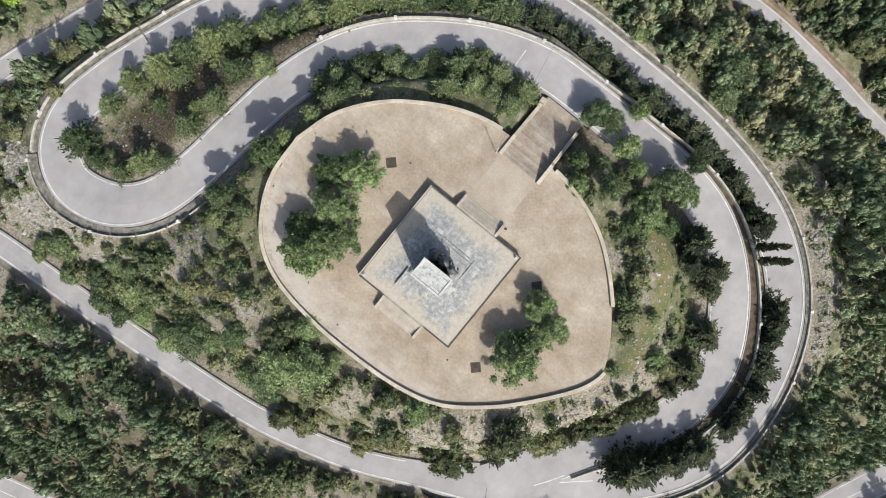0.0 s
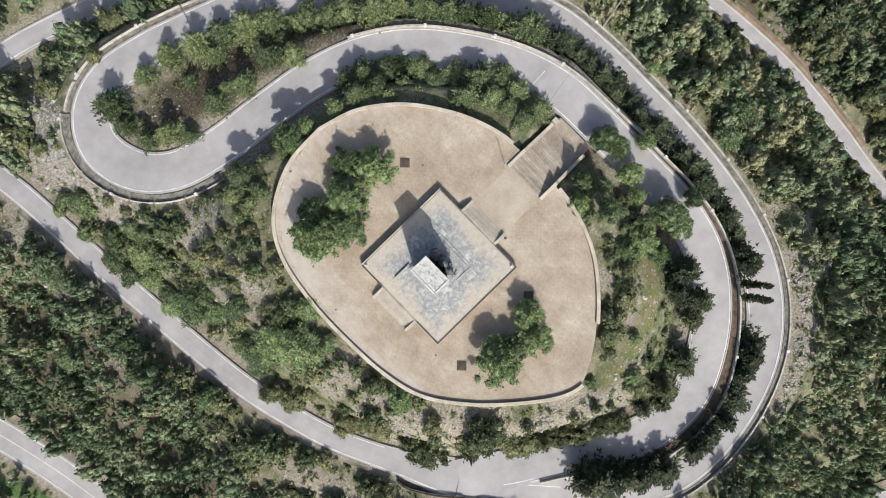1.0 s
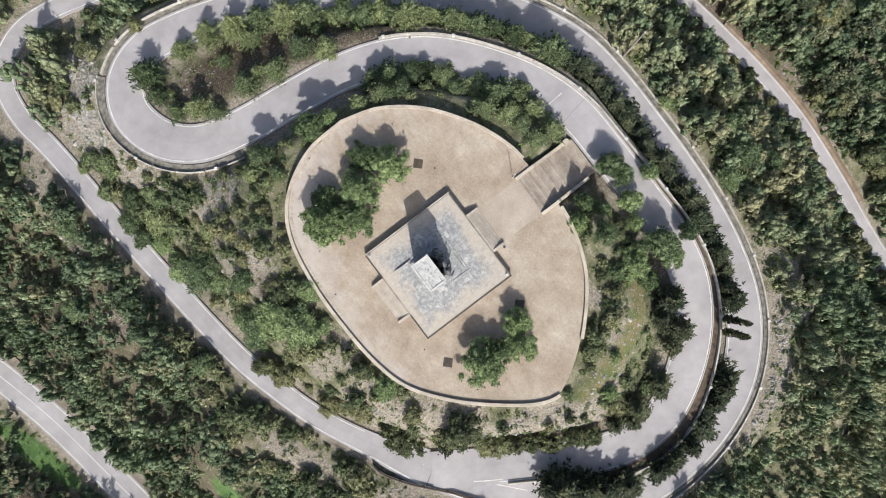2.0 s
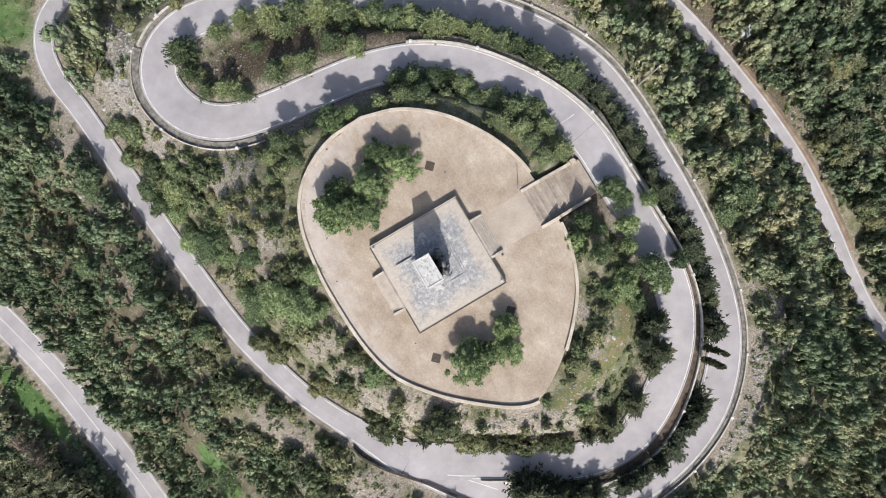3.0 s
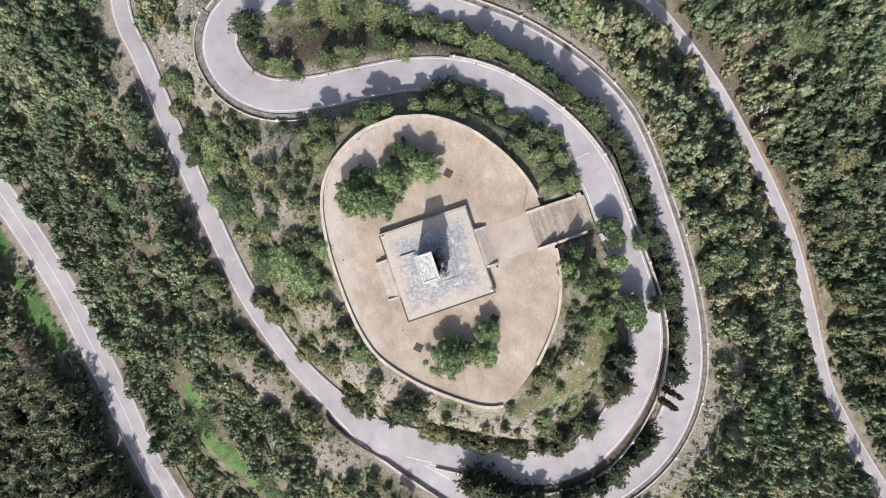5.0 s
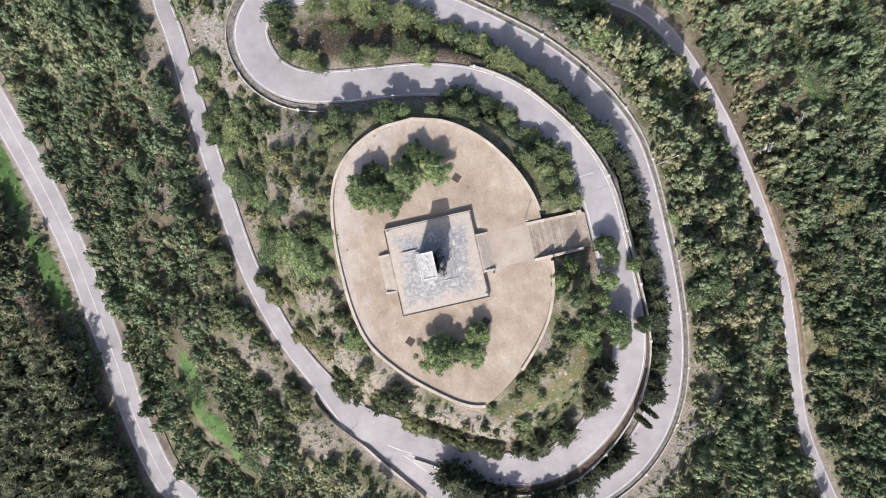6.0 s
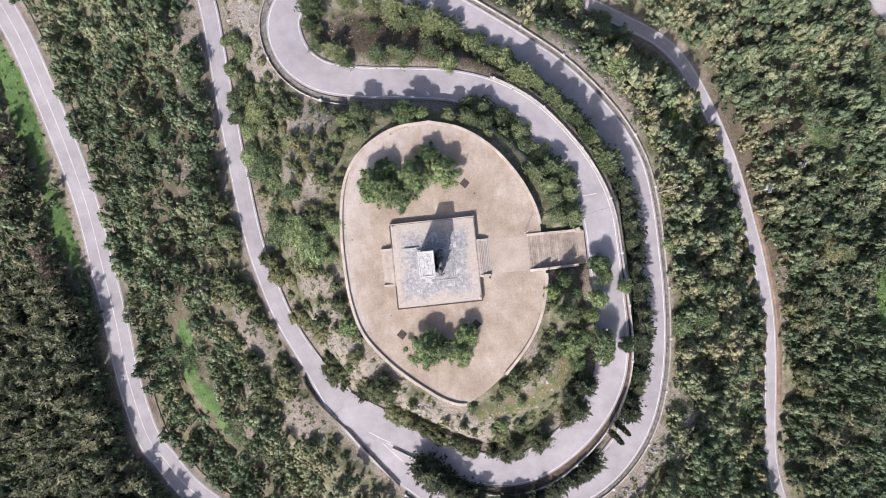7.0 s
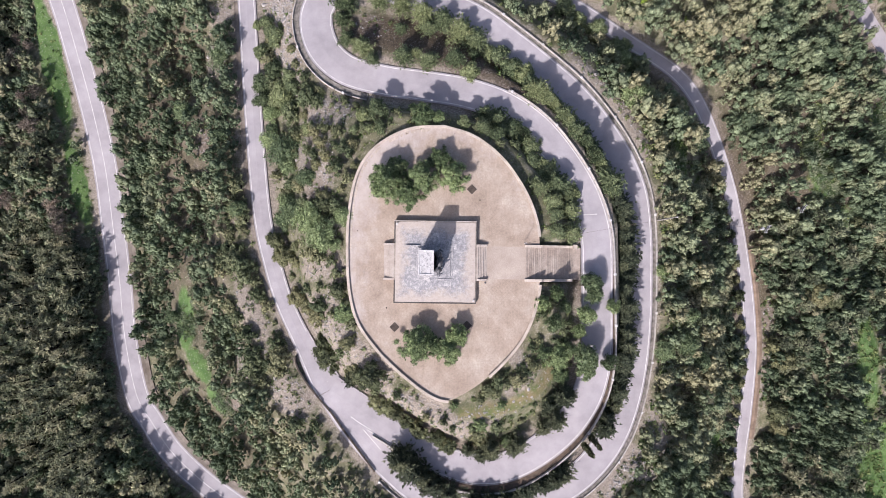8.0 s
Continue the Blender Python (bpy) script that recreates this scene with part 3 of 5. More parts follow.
# brown litter under trees; the widest ellipses darken shrub gaps in place of shade
LITTER_AND_SHADE = [(-60, 20, 17, 48, 6, 0.6), (-50, -38, 22, 14, -45, 0.5), (61, -2, 11, 36, -3, 0.5), (-8, 48, 14, 5.5, -5, 0.85), (5, 43, 10, 4, -28, 0.85), (15, 38.5, 8, 3.5, -35, 0.8), (-24, 13, 3, 4, 15, 0.5), (27, -3, 6, 6, 0, 0.5), (10, -40.5, 16, 3.5, 8, 0.6), (28, -22, 4, 9, 10, 0.5), (12, 30, 10, 3, -30, 0.5), (92, 24, 30, 52, 0, 0.72), (54, 30, 9, 26, 25, 0.6), (-96, 10, 9, 22, 12, 0.5), (-88, -22, 8, 20, 15, 0.5)]
ground_sheet()


# ---- roads ----
def stretch(line, a, b):
    """The stretch of a line between the places nearest to a and b."""
    i = int(np.linalg.norm(line[:, :2] - np.array(a), axis=1).argmin())
    j = int(np.linalg.norm(line[:, :2] - np.array(b), axis=1).argmin())
    return line[min(i, j):max(i, j) + 1]


HAIRPIN, FORK = [(-25.0, 49.0, 7.0, 0.11)], [(-22.5, -28.0, 8.0, 0.72)]  # where the roads widen
ROAD_LABELS = {"road_inner": "pale bleached asphalt road climbing round the plaza", "road_outer": "pale bleached asphalt road looping below the plaza", "road_midwest": "narrow pale asphalt road along the slope",
               "road_low": "two-lane asphalt road with a white centre line", "road_far": "narrow pale asphalt road through the trees", "road_corner": "narrow pale road at the edge of the woods"}
for name, line, half in ROADS:
    lift = {"road_inner": 0.02, "road_outer": 0.0, "road_midwest": 0.01}.get(name, 0.0)
    crown = [(-half - 0.35, -0.5 + lift), (-half - 0.3, lift - 0.02), (0, lift + 0.06), (half + 0.3, lift - 0.02), (half + 0.35, -0.5 + lift)]
    tagged(part(name, strip(line, crown, caps=False, wide={"road_inner": HAIRPIN, "road_midwest": FORK}.get(name, ())), ASPHALT), ROAD_LABELS[name], "road", kind="structure")


def paint(line, offset, label="worn white edge line painted on the road", width=0.1, up=0.05, wide=()):
    tagged(part("road_marking", strip(line, [(offset - width, up), (offset + width, up)], wide=wide), LINE), label, "road marking", kind="structure")


paint(stretch(P_INNER, (-13, -34), (-2, 56)), 2.85, wide=HAIRPIN)
paint(stretch(P_INNER, (-15, -32.6), (23, -38.7)), -2.85)
paint(stretch(P_INNER, (25.5, -36.5), (28, -34)), -2.85)
paint(stretch(P_INNER, (33.5, -8), (-2, 56)), -2.85, wide=HAIRPIN)
paint(P_OUTER, -2.85)
paint(stretch(P_OUTER, (-2, 56), (-10, -43)), 2.85)
paint(P_MID, -1.62, wide=FORK)
paint(P_MID[18:], 1.62, wide=FORK)
paint(P_LOW, -2.6)
paint(P_LOW, 2.6)
paint(P_LOW, 0.0, "white centre line painted on the road", 0.09, 0.075)
paint(P_FAR, 1.28, width=0.08)
paint(P_FAR, -1.28, width=0.08)
DASHES = (((-23.2, -26.3), (-22.5, -27.4)), ((-19.2, -31.9), (-18.4, -32.9)))
for a, b in (((33.2, 10.3), (30.2, 10.1)),):
    line = np.array([(*a, -4.82), ((a[0] + b[0]) / 2, (a[1] + b[1]) / 2, -4.8), (*b, -4.84)])
    paint(line, 0.0, "worn white stop line across half the road", 0.09)
for a, b in DASHES:
    paint(np.c_[np.array([a, b]), nearest(np.array([a, b]), P_MID)[1]], 0.0, "short white dash painted at the road fork", 0.1)


def gutter(name, line, o0, o1, material=GUTTER, label="dirty concrete gutter with leaves and soil along the road"):
    lo, hi = sorted((o0, o1))
    tagged(part(name, strip(line, [(lo, -0.45), (lo, 0.015), ((lo + hi) / 2, -0.05), (hi, 0.04), (hi, -0.45)]), material), label, "gutter", kind="structure")


def parapet(line, side, o0, o1, top, depth, label, posts=11.0, run=3.6):
    """A roadside wall in cast lengths with short posts: a thing with its coping lengths and posts as parts."""
    base = thing("parapet_wall", (0, 0, 0), label, "wall", kind="structure")
    lo, hi = sorted((side * o0, side * o1))
    n = max(1, int(round(len(line) * 0.75 / run)))
    cuts = np.linspace(0, len(line) - 1, n + 1).astype(int)
    rng = random.Random(len(line))
    for a, b in zip(cuts, cuts[1:]):
        seg = line[a:b + 1].copy()
        seg[:, 2] += rng.uniform(-0.012, 0.012)
        part("wall_length", strip(seg, [(lo + 0.06, -depth), (lo, top - 0.12), (lo + 0.05, top), (hi - 0.05, top), (hi, top - 0.12), (hi - 0.06, -depth)]), ROADWALL, base)
    nrm = sideways(line)
    post = bpy.data.meshes.new("post")
    bm = boxes((-0.2, 0.2, -0.2, 0.2, -0.6, 0.18), (-0.24, 0.24, -0.24, 0.24, 0.18, 0.26), bevel=0.03)
    bm.to_mesh(post)
    bm.free()
    post.materials.append(LINE)
    for k in range(6, len(line), int(posts / 0.75)):
        q, m = line[k], nrm[k]
        o = (lo + hi) / 2
        piece("post", post, pose(q[0] + m[0] * o, q[1] + m[1] * o, q[2] + top, 0, 0, math.degrees(math.atan2(m[1], m[0]))), base)


# the retaining wall between the roads, with a brown gutter of changing width at its foot
run = stretch(P_INNER, (-11.5, -34.6), (13.5, 33.2))
marks = [((-8.2, -36.4), 3.1), ((-4.5, -38.7), 3.3), ((-0.6, -40.9), 4.0), ((4.5, -43.0), 4.6), ((11.0, -43.9), 4.85), ((17.0, -42.6), 4.8), ((25.0, -37.0), 4.3), ((31.6, -28.2), 3.9), ((33.6, -15.0), 3.6), ((33.4, -3.0), 3.35), ((30.5, 14.3), 3.15), ((13.5, 33.2), 3.15)]
at = [int(np.argmin(np.hypot(run[:, 0] - q[0], run[:, 1] - q[1]))) for q, _ in marks]
o = np.interp(np.arange(len(run)), at, [v for _, v in marks])
wall_line = run.copy()
wall_line[:, :2] += sideways(run)[:, :2] * o[:, None]
bm = bmesh.new()
rows = []
for q, m, w in zip(run, sideways(run), o):
    rows.append([bm.verts.new((q[0] + m[0] * f, q[1] + m[1] * f, q[2] + h)) for f, h in ((2.98, -0.45), (2.98, 0.015), ((2.98 + w) / 2, -0.1), (w + 0.1, 0.0), (w + 0.1, -0.45))])
for a, b in zip(rows, rows[1:]):
    for k in range(4):
        bm.faces.new((a[k], b[k], b[k + 1], a[k + 1]))
bmesh.ops.recalc_face_normals(bm, faces=bm.faces)
# brown gutter soil, its colour darkened for the shade of wall and trees
tagged(part("gutter", bm, SHADED_LITTER_SOIL), "deep gutter of brown leaf litter, coloured dark for the wall's shade", "gutter", kind="structure")
parapet(wall_line, 1, 0.0, 0.36, 0.55, 4.6, "pale stone retaining wall with low posts beside the road")


def on_road(points, line):
    p = np.array(points, dtype=float)
    return np.c_[p, nearest(p, line)[1]]


# the fork: a nose of red-brown masonry between two white lines
nose = on_road([(-14.0, -36.7), (-12.8, -37.4), (-11.4, -38.2), (-10.0, -38.9)], P_OUTER)
tagged(part("wall_nose", strip(nose, [(-0.3, -0.5), (-0.26, 0.25), (-0.1, 0.4), (0.15, 0.42), (0.3, 0.2), (0.32, -0.5)]), EARTH), "low red-brown masonry nose where the two roads part", "wall", kind="structure")
paint(curve_points(on_road([(-17.8, -33.7), (-15.8, -35.0), (-13.4, -36.3)], P_INNER), 0.5), 0.0, "white line where the roads part", 0.09)
paint(curve_points(on_road([(-17.8, -33.7), (-14.6, -37.3), (-11.4, -40.9)], P_OUTER), 0.5), 0.0, "white line where the roads part", 0.09)


def guard_rail(points):
    """A dark old guard rail on short posts."""
    line = curve_points(on_road(points, P_OUTER), 0.6)
    base = thing("guard_rail", (0, 0, 0), "dark weathered guard rail on short posts beside the road", "guard rail", kind="structure")
    part("rail", strip(line, [(-0.1, 0.35), (-0.12, 0.62), (0.0, 0.68), (0.12, 0.62), (0.1, 0.35)]), IRON, base)
    part("kerb", strip(line, [(-0.16, -0.6), (-0.15, 0.1), (0.15, 0.1), (0.18, -0.6)]), EDGE, base)
    for k in range(2, len(line), 7):
        x, y, z = line[k]
        part("post", boxes((x - 0.13, x + 0.13, y - 0.13, y + 0.13, z - 0.2, z + 0.8), bevel=0.02), IRON, base)


guard_rail([(-30.2, -21.1), (-29.7, -23.2), (-28.8, -24.8), (-27.0, -27.4), (-24.1, -30.8), (-21.9, -33.3), (-19.8, -36.2), (-16.4, -40.7), (-12.6, -45.6)])
hair = stretch(P_INNER, (-14, 38.8), (-23.6, 57.3))
gutter("gutter", hair, -3.5, -4.75, VERGE, "stony soil shoulder inside the hairpin's guard wall")
parapet(hair, -1, 4.75, 4.98, 0.42, 2.2, "low weathered guard wall round the hairpin bend")
hair = stretch(P_INNER, (-23.6, 57.3), (-2.1, 56.2))
gutter("gutter", hair, -3.3, -4.1, VERGE, "weedy soil shoulder along the road")
parapet(hair, -1, 4.1, 4.38, 0.45, 2.4, "low weathered guard wall along the road")
gutter("gutter", P_OUTER[:-29], -3.3, -3.94, VERGE)
parapet(P_OUTER[:-29], -1, 3.95, 4.3, 0.3, 2.6, "low weathered guard wall with posts along the loop road")
gutter("gutter", stretch(P_MID, (-30, -15), (-43, 58)), -2.0, -2.9, GUTTER, "soil verge with dry grass beside the road")
gutter("gutter", P_LOW, -3.05, -4.9, GUTTER, "grey gravel verge and gutter beside the road")
# bare earth bank beside the far road, and the earth track below the plaza
bank = stretch(P_FAR, (79, 4), (83, -46))
tagged(part("earth_bank", strip(bank, [(-1.72, -0.4), (-1.75, 0.1), (-2.2, 0.4), (-3.0, 0.1), (-3.4, -1.4)]), EARTH), "steep bank of bare reddish earth beside the road", "bank", kind="structure")


# ---- plaza ----
def plaza():
    inner = P_OVAL[:, :2] * 0.985
    out = [tuple(q) for q in inner if not (q[0] > 17 and abs(q[1]) < 3.2)]
    k = max(range(len(out)), key=lambda i: math.dist(out[i], out[(i + 1) % len(out)]))
    a, b = out[k], out[(k + 1) % len(out)]
    inner = out[:k + 1] + [(math.copysign(1, 1) * a[0], math.copysign(3.2, a[1])), (17.9, math.copysign(3.2, a[1])), (17.9, math.copysign(3.2, b[1])), (b[0], math.copysign(3.2, b[1]))] + out[k + 1:]
    bm = bmesh.new()
    top = [bm.verts.new((x, y, 0.0)) for x, y in inner]
    low = [bm.verts.new((x, y, -0.5)) for x, y in inner]
    bm.faces.new(top[::-1])
    for k in range(len(top)):
        bm.faces.new((top[k], top[k - 1], low[k - 1], low[k]))
    bmesh.ops.recalc_face_normals(bm, faces=bm.faces)
    return tagged(part("pavement_plaza", bm, PLAZA), "worn beige paved oval plaza with faint joints", "pavement", kind="structure")


plaza()


def in_gap(p):
    """Openings in the plaza's rim: the stair, and the broken place."""
    return (p[0] > 15 and -3.75 < p[1] < 3.75) or (5.0 < p[0] < 9.3 and p[1] < -23.0)


def plaza_rim():
    base = thing("plaza_rim_wall", (0, 0, 0), "low pale stone wall with coping round the oval plaza", "wall", kind="structure")
    line = P_OVAL.copy()
    n = len(line)
    per = 4
    for k in range(0, n, per):
        idx = [(k + j) % n for j in range(min(per, n - k) + 1)]
        seg = line[idx]
        if any(in_gap(q) for q in seg):
            continue
        seg = seg.copy()
        seg[:, 2] += random.Random(k).uniform(-0.012, 0.012)
        part("coping_stone", strip(seg, [(0.0, 0.24), (-0.02, 0.38), (0.02, 0.42), (0.50, 0.42), (0.54, 0.38), (0.52, 0.24)]), COPING, base)
        part("wall_length", strip(seg, [(0.07, -3.2), (0.07, 0.245), (0.47, 0.245), (0.47, -0.4)]), MASONRY, base)
    brick = bpy.data.meshes.new("edge_brick")
    bm = boxes((-0.13, 0.13, -0.24, 0.24, -0.05, 0.05), bevel=0.015)
    bm.to_mesh(brick)
    bm.free()
    brick.materials.append(COPING)
    rng = random.Random(9)
    nrm = np.roll(line[:, :2], -1, 0) - np.roll(line[:, :2], 1, 0)
    for k in range(n):
        x, y = line[k, :2]
        if not ((x < -9 and y > 2) or (-9 < x < -1 and y > 20)):
            continue
        t = nrm[k] / np.linalg.norm(nrm[k])
        for along in (-0.15, 0.15):
            if rng.random() < 0.72:
                o = 0.92 + rng.uniform(-0.05, 0.08)
                piece("edge_brick", brick, pose(x + t[1] * o + t[0] * along, y - t[0] * o + t[1] * along, rng.uniform(-0.02, 0.015), 0, 0, math.degrees(math.atan2(t[1], t[0])) + rng.uniform(-7, 7)), base)
    return base


plaza_rim()
tagged(part("pavement_walkway", boxes((9.9, 17.9, -3.25, 3.25, -0.3, 0.012)), WALK), "smooth tan concrete walkway across the plaza", "pavement", kind="structure")


def platform():
    base = thing("monument_platform", (0, 0, 0), "raised square platform of blue-grey marble slabs with a cream border", "platform")
    H = 1.1
    part("plinth", boxes((-8.09, 8.09, -8.09, 8.09, -0.3, H - 0.06)), MASONRY, base, "stone retaining sides of the platform")
    # slabs in rows of uneven lengths
    rng = random.Random(5)
    meshes = {}
    for r in range(15):
        y0 = -7.84 + r * 1.0454
        x = -7.84
        while x < 7.8:
            w = rng.choice((0.8, 1.0, 1.2, 1.2, 1.4))
            if x + w > 7.3:
                w = 7.84 - x
            key = round(w, 2)
            if key not in meshes:
                me = bpy.data.meshes.new("slab")
                bm = boxes((0, w - 0.004, 0, 1.0415, -0.06, 0.0), bevel=0.003)
                bm.to_mesh(me)
                bm.free()
                me.materials.append(SLAB)
                meshes[key] = me
            piece("slab", meshes[key], pose(x, y0, H + rng.uniform(-0.004, 0.002), 0, 0, 0), base)
            x += w
    # a low kerb along the edges, open at the stairs
    for bx in ((-8.12, 8.12, -8.12, -7.92), (-8.12, 8.12, 7.96, 8.12), (-8.12, -7.94, -7.91, -3.6), (-8.12, -7.94, 3.6, 7.95), (7.94, 8.12, -7.91, -3.6), (7.94, 8.12, 3.6, 7.95)):
        part("edge_kerb", boxes((*bx, H + 0.002, H + 0.05), bevel=0.015), BORDER if bx[2] > 7 else EDGE, base, "stone edge strip")
    for sx in (-1, 1):
        for k in range(6):
            z1 = H - 0.18 * (k + 1) + 0.09
            x0, x1 = 8.1 + k * 0.34, 8.1 + (k + 1) * 0.34 + 0.03
            part("step", boxes((min(sx * x0, sx * x1), max(sx * x0, sx * x1), -3.15, 3.15, -0.2, z1), bevel=0.02), STEP, base)
        for sy in (-1, 1):
            steps = [(8.1, 8.85, 0.62), (8.85, 9.55, 0.42), (9.55, 10.2, 0.22)]
            bm = bmesh.new()
            for x0, x1, h in steps:
                box(bm, min(sx * x0, sx * x1), max(sx * x0, sx * x1), min(sy * 3.17, sy * 3.6), max(sy * 3.17, sy * 3.6), -0.2, h + 0.45, bevel=0.02)
            part("stair_cheek", bm, BORDER, base)
    for x, y in ((-7.6, 7.4), (7.55, -7.5), (9.9, -3.9)):
        bm = bmesh.new()
        tube(bm, (x, y, H if abs(x) < 8 else 0), (x, y, H + 0.35 if abs(x) < 8 else 0.7), 0.16, 0.13, 10)
        tube(bm, (x, y, H + 0.35 if abs(x) < 8 else 0.7), (x, y, H + 0.42 if abs(x) < 8 else 0.77), 0.2, 0.17, 10)
        part("lamp_stub", bm, LINE if abs(x) < 8 else BRONZE, base, "short round lamp stub")
    return base


platform()


def monument():
    """The tall stone block with its stepped foot, side walls and relief-edged top."""
    base = thing("monument", (-1.6, 0, 1.1), "tall weathered white stone monument block on a stepped foot", "monument")
    def bx(*list_of, bevel=0.02):
        return boxes(*list_of, bevel=bevel)
    # local: x from the block's middle, z from the platform
    T = 7.9
    part("foot", bx((-1.9, 2.4, -3.0, 3.0, 0, 0.22), (-1.75, 2.0, -2.75, 2.75, 0.22, 0.42)), SLAB, base, "low stepped marble foot")
    part("shaft", bx((-1.35, 1.3, -2.2, 2.2, 0.42, T)), WHITE, base)
    part("cornice", bx((-1.45, 1.4, -2.3, 2.3, T, T + 0.18), (-1.45, -1.2, -2.3, 2.3, T + 0.18, T + 0.3), (1.15, 1.4, -2.3, 2.3, T + 0.18, T + 0.3), (-1.19, 1.14, -2.3, -2.05, T + 0.18, T + 0.3), (-1.19, 1.14, 2.05, 2.3, T + 0.18, T + 0.3)), WHITE, base)
    rng = random.Random(3)
    for k in range(64):
        x, y, w, d = rng.uniform(-1.05, 1.0), rng.uniform(-1.95, 1.95), rng.uniform(0.05, 0.22), rng.uniform(0.06, 0.3)
        part("top_stone", bx((max(-1.18, x - w), min(1.13, x + w), max(-2.03, y - d), min(2.03, y + d), T + 0.15, T + 0.185 + 0.0008 * k), bevel=0.012), rng.choice((WHITE, WHITE, GREYSTONE)), base)
    part("side_wall", bx((-4.2, -1.36, 3.1, 3.3, 0, 0.35)), SLAB, base, "thin low marble wall beside the block")
    part("forecourt_kerb", bx((1.9, 5.1, 3.25, 3.45, 0, 0.12), (1.9, 5.1, -3.45, -3.25, 0, 0.12), (4.9, 5.1, -3.24, 3.24, 0, 0.12), (4.45, 4.58, -3.24, 3.24, 0, 0.09)), SLAB, base, "thin kerb frame in front of the figures")
    return base


monument()


def statue(x, y, h, lean):
    """A cloaked standing figure: drapery folds, broad shoulders, bent arms and a small head, all one mesh."""
    bm = bmesh.new()
    sides = 20
    prof = [(0.40, 0.36, 0.0), (0.37, 0.36, 0.35), (0.30, 0.32, 0.85), (0.26, 0.34, 1.1), (0.27, 0.40, 1.32), (0.22, 0.42, 1.44), (0.12, 0.2, 1.51), (0.075, 0.075, 1.56), (0.11, 0.1, 1.63), (0.12, 0.105, 1.70), (0.09, 0.08, 1.77), (0.03, 0.03, 1.8)]
    rings = []
    for k, (rx, ry, z) in enumerate(prof):
        fold = 0.12 * max(0.0, 1 - z / 1.3)
        rings.append([bm.verts.new((rx * (1 + fold * math.sin(a * 5)) * math.cos(a * math.tau / sides), ry * (1 + fold * math.cos(a * 4)) * math.sin(a * math.tau / sides), z)) for a in range(sides)])
    for a, b in zip(rings, rings[1:]):
        for k in range(sides):
            bm.faces.new((a[k], a[(k + 1) % sides], b[(k + 1) % sides], b[k]))
    bm.faces.new(rings[-1])
    bm.faces.new(rings[0][::-1])
    for sy in (-1, 1):
        tube(bm, (0.0, sy * 0.38, 1.38), (0.1, sy * 0.5, 1.1), 0.1, 0.085)
        tube(bm, (0.1, sy * 0.5, 1.1), (0.42, sy * 0.32, 1.2), 0.085, 0.055)
    bmesh.ops.transform(bm, matrix=pose(x, y, 1.5, 0, lean, 0) @ Matrix.Diagonal((h / 1.8, h / 1.8, h / 1.8, 1)), verts=bm.verts)
    return tagged(part("statue", bm, BRONZE, smooth=True), "dark bronze standing statue against the stone block", "statue", "statues at the monument")


for x, y, h, lean in ((0.55, 1.4, 3.6, 3), (0.6, 0.0, 3.9, 4), (0.55, -1.4, 3.5, 2)):
    statue(x, y, h, lean)


def grate(x, y, turn):
    base = thing("tree_grate", (x, y, 0.0), "square rusty iron grate set in the paving", "grate", "grates in the plaza")
    base.rotation_euler = (0, 0, radians(turn))
    s = 0.72
    part("frame", boxes((-s, s, -s, -s + 0.09, 0, 0.05), (-s, s, s - 0.09, s, 0, 0.05), (-s, -s + 0.09, -s + 0.09, s - 0.09, 0, 0.05), (s - 0.09, s, -s + 0.09, s - 0.09, 0, 0.05)), IRON, base)
    part("bed", boxes((-s + 0.09, s - 0.09, -s + 0.09, s - 0.09, 0.004, 0.015)), IRON, base)
    bar = bpy.data.meshes.new("bar")
    bm = boxes((-0.03, 0.03, -s + 0.1, s - 0.1, 0.016, 0.05))
    bm.to_mesh(bar)
    bm.free()
    bar.materials.append(IRON)
    for k in range(8):
        piece("bar", bar, pose(-0.56 + k * 0.16, 0, 0), base)


for x, y in ((7.05, 14.55), (-7.9, -12.95), (6.4, -12.5)):
    grate(x, y, 45)


def great_stair():
    """The broad stair from the plaza down to the road, with side walls."""
    base = thing("great_stair", (17.9, 0, 0), "broad tan stone stair between low walls down to the road", "stairs")
    N, rise, going = 25, 0.172, 0.412
    for k in range(N):
        z1 = -rise * (k + 1) + rise
        part("step", boxes((k * going - 0.02, (k + 1) * going, -3.15, 3.15, z1 - 0.5, z1), bevel=0.025), STAIR, base)
    L = N * going
    for sy in (-1, 1):
        y0, y1 = sorted((sy * 3.17, sy * 3.62))
        for x0, x1 in ((-0.2, 3.3), (3.3, 5.0), (5.0, 6.7), (6.7, 8.4), (8.4, L - 0.3)):
            top = 0.35 if x0 < 0 else 0.62 - rise / going * x0
            low = -rise / going * x1 - 1.2
            part("side_wall", boxes((x0, x1 - 0.004, y0, y1, low, top - 0.12)), MASONRY, base)
            part("coping_stone", boxes((x0 - 0.03 * (x0 > 0), x1 - 0.034, y0 - 0.04, y1 + 0.04, top - 0.12, top), bevel=0.02), COPING, base)
    part("newel", boxes((L - 0.3, L + 0.5, 3.0, 3.9, -5.2, -2.3), bevel=0.04), COPING, base)
    part("landing", boxes((L - 0.02, L + 1.6, -3.3, 3.3, -5.3, -4.3), bevel=0.03), STAIR, base)


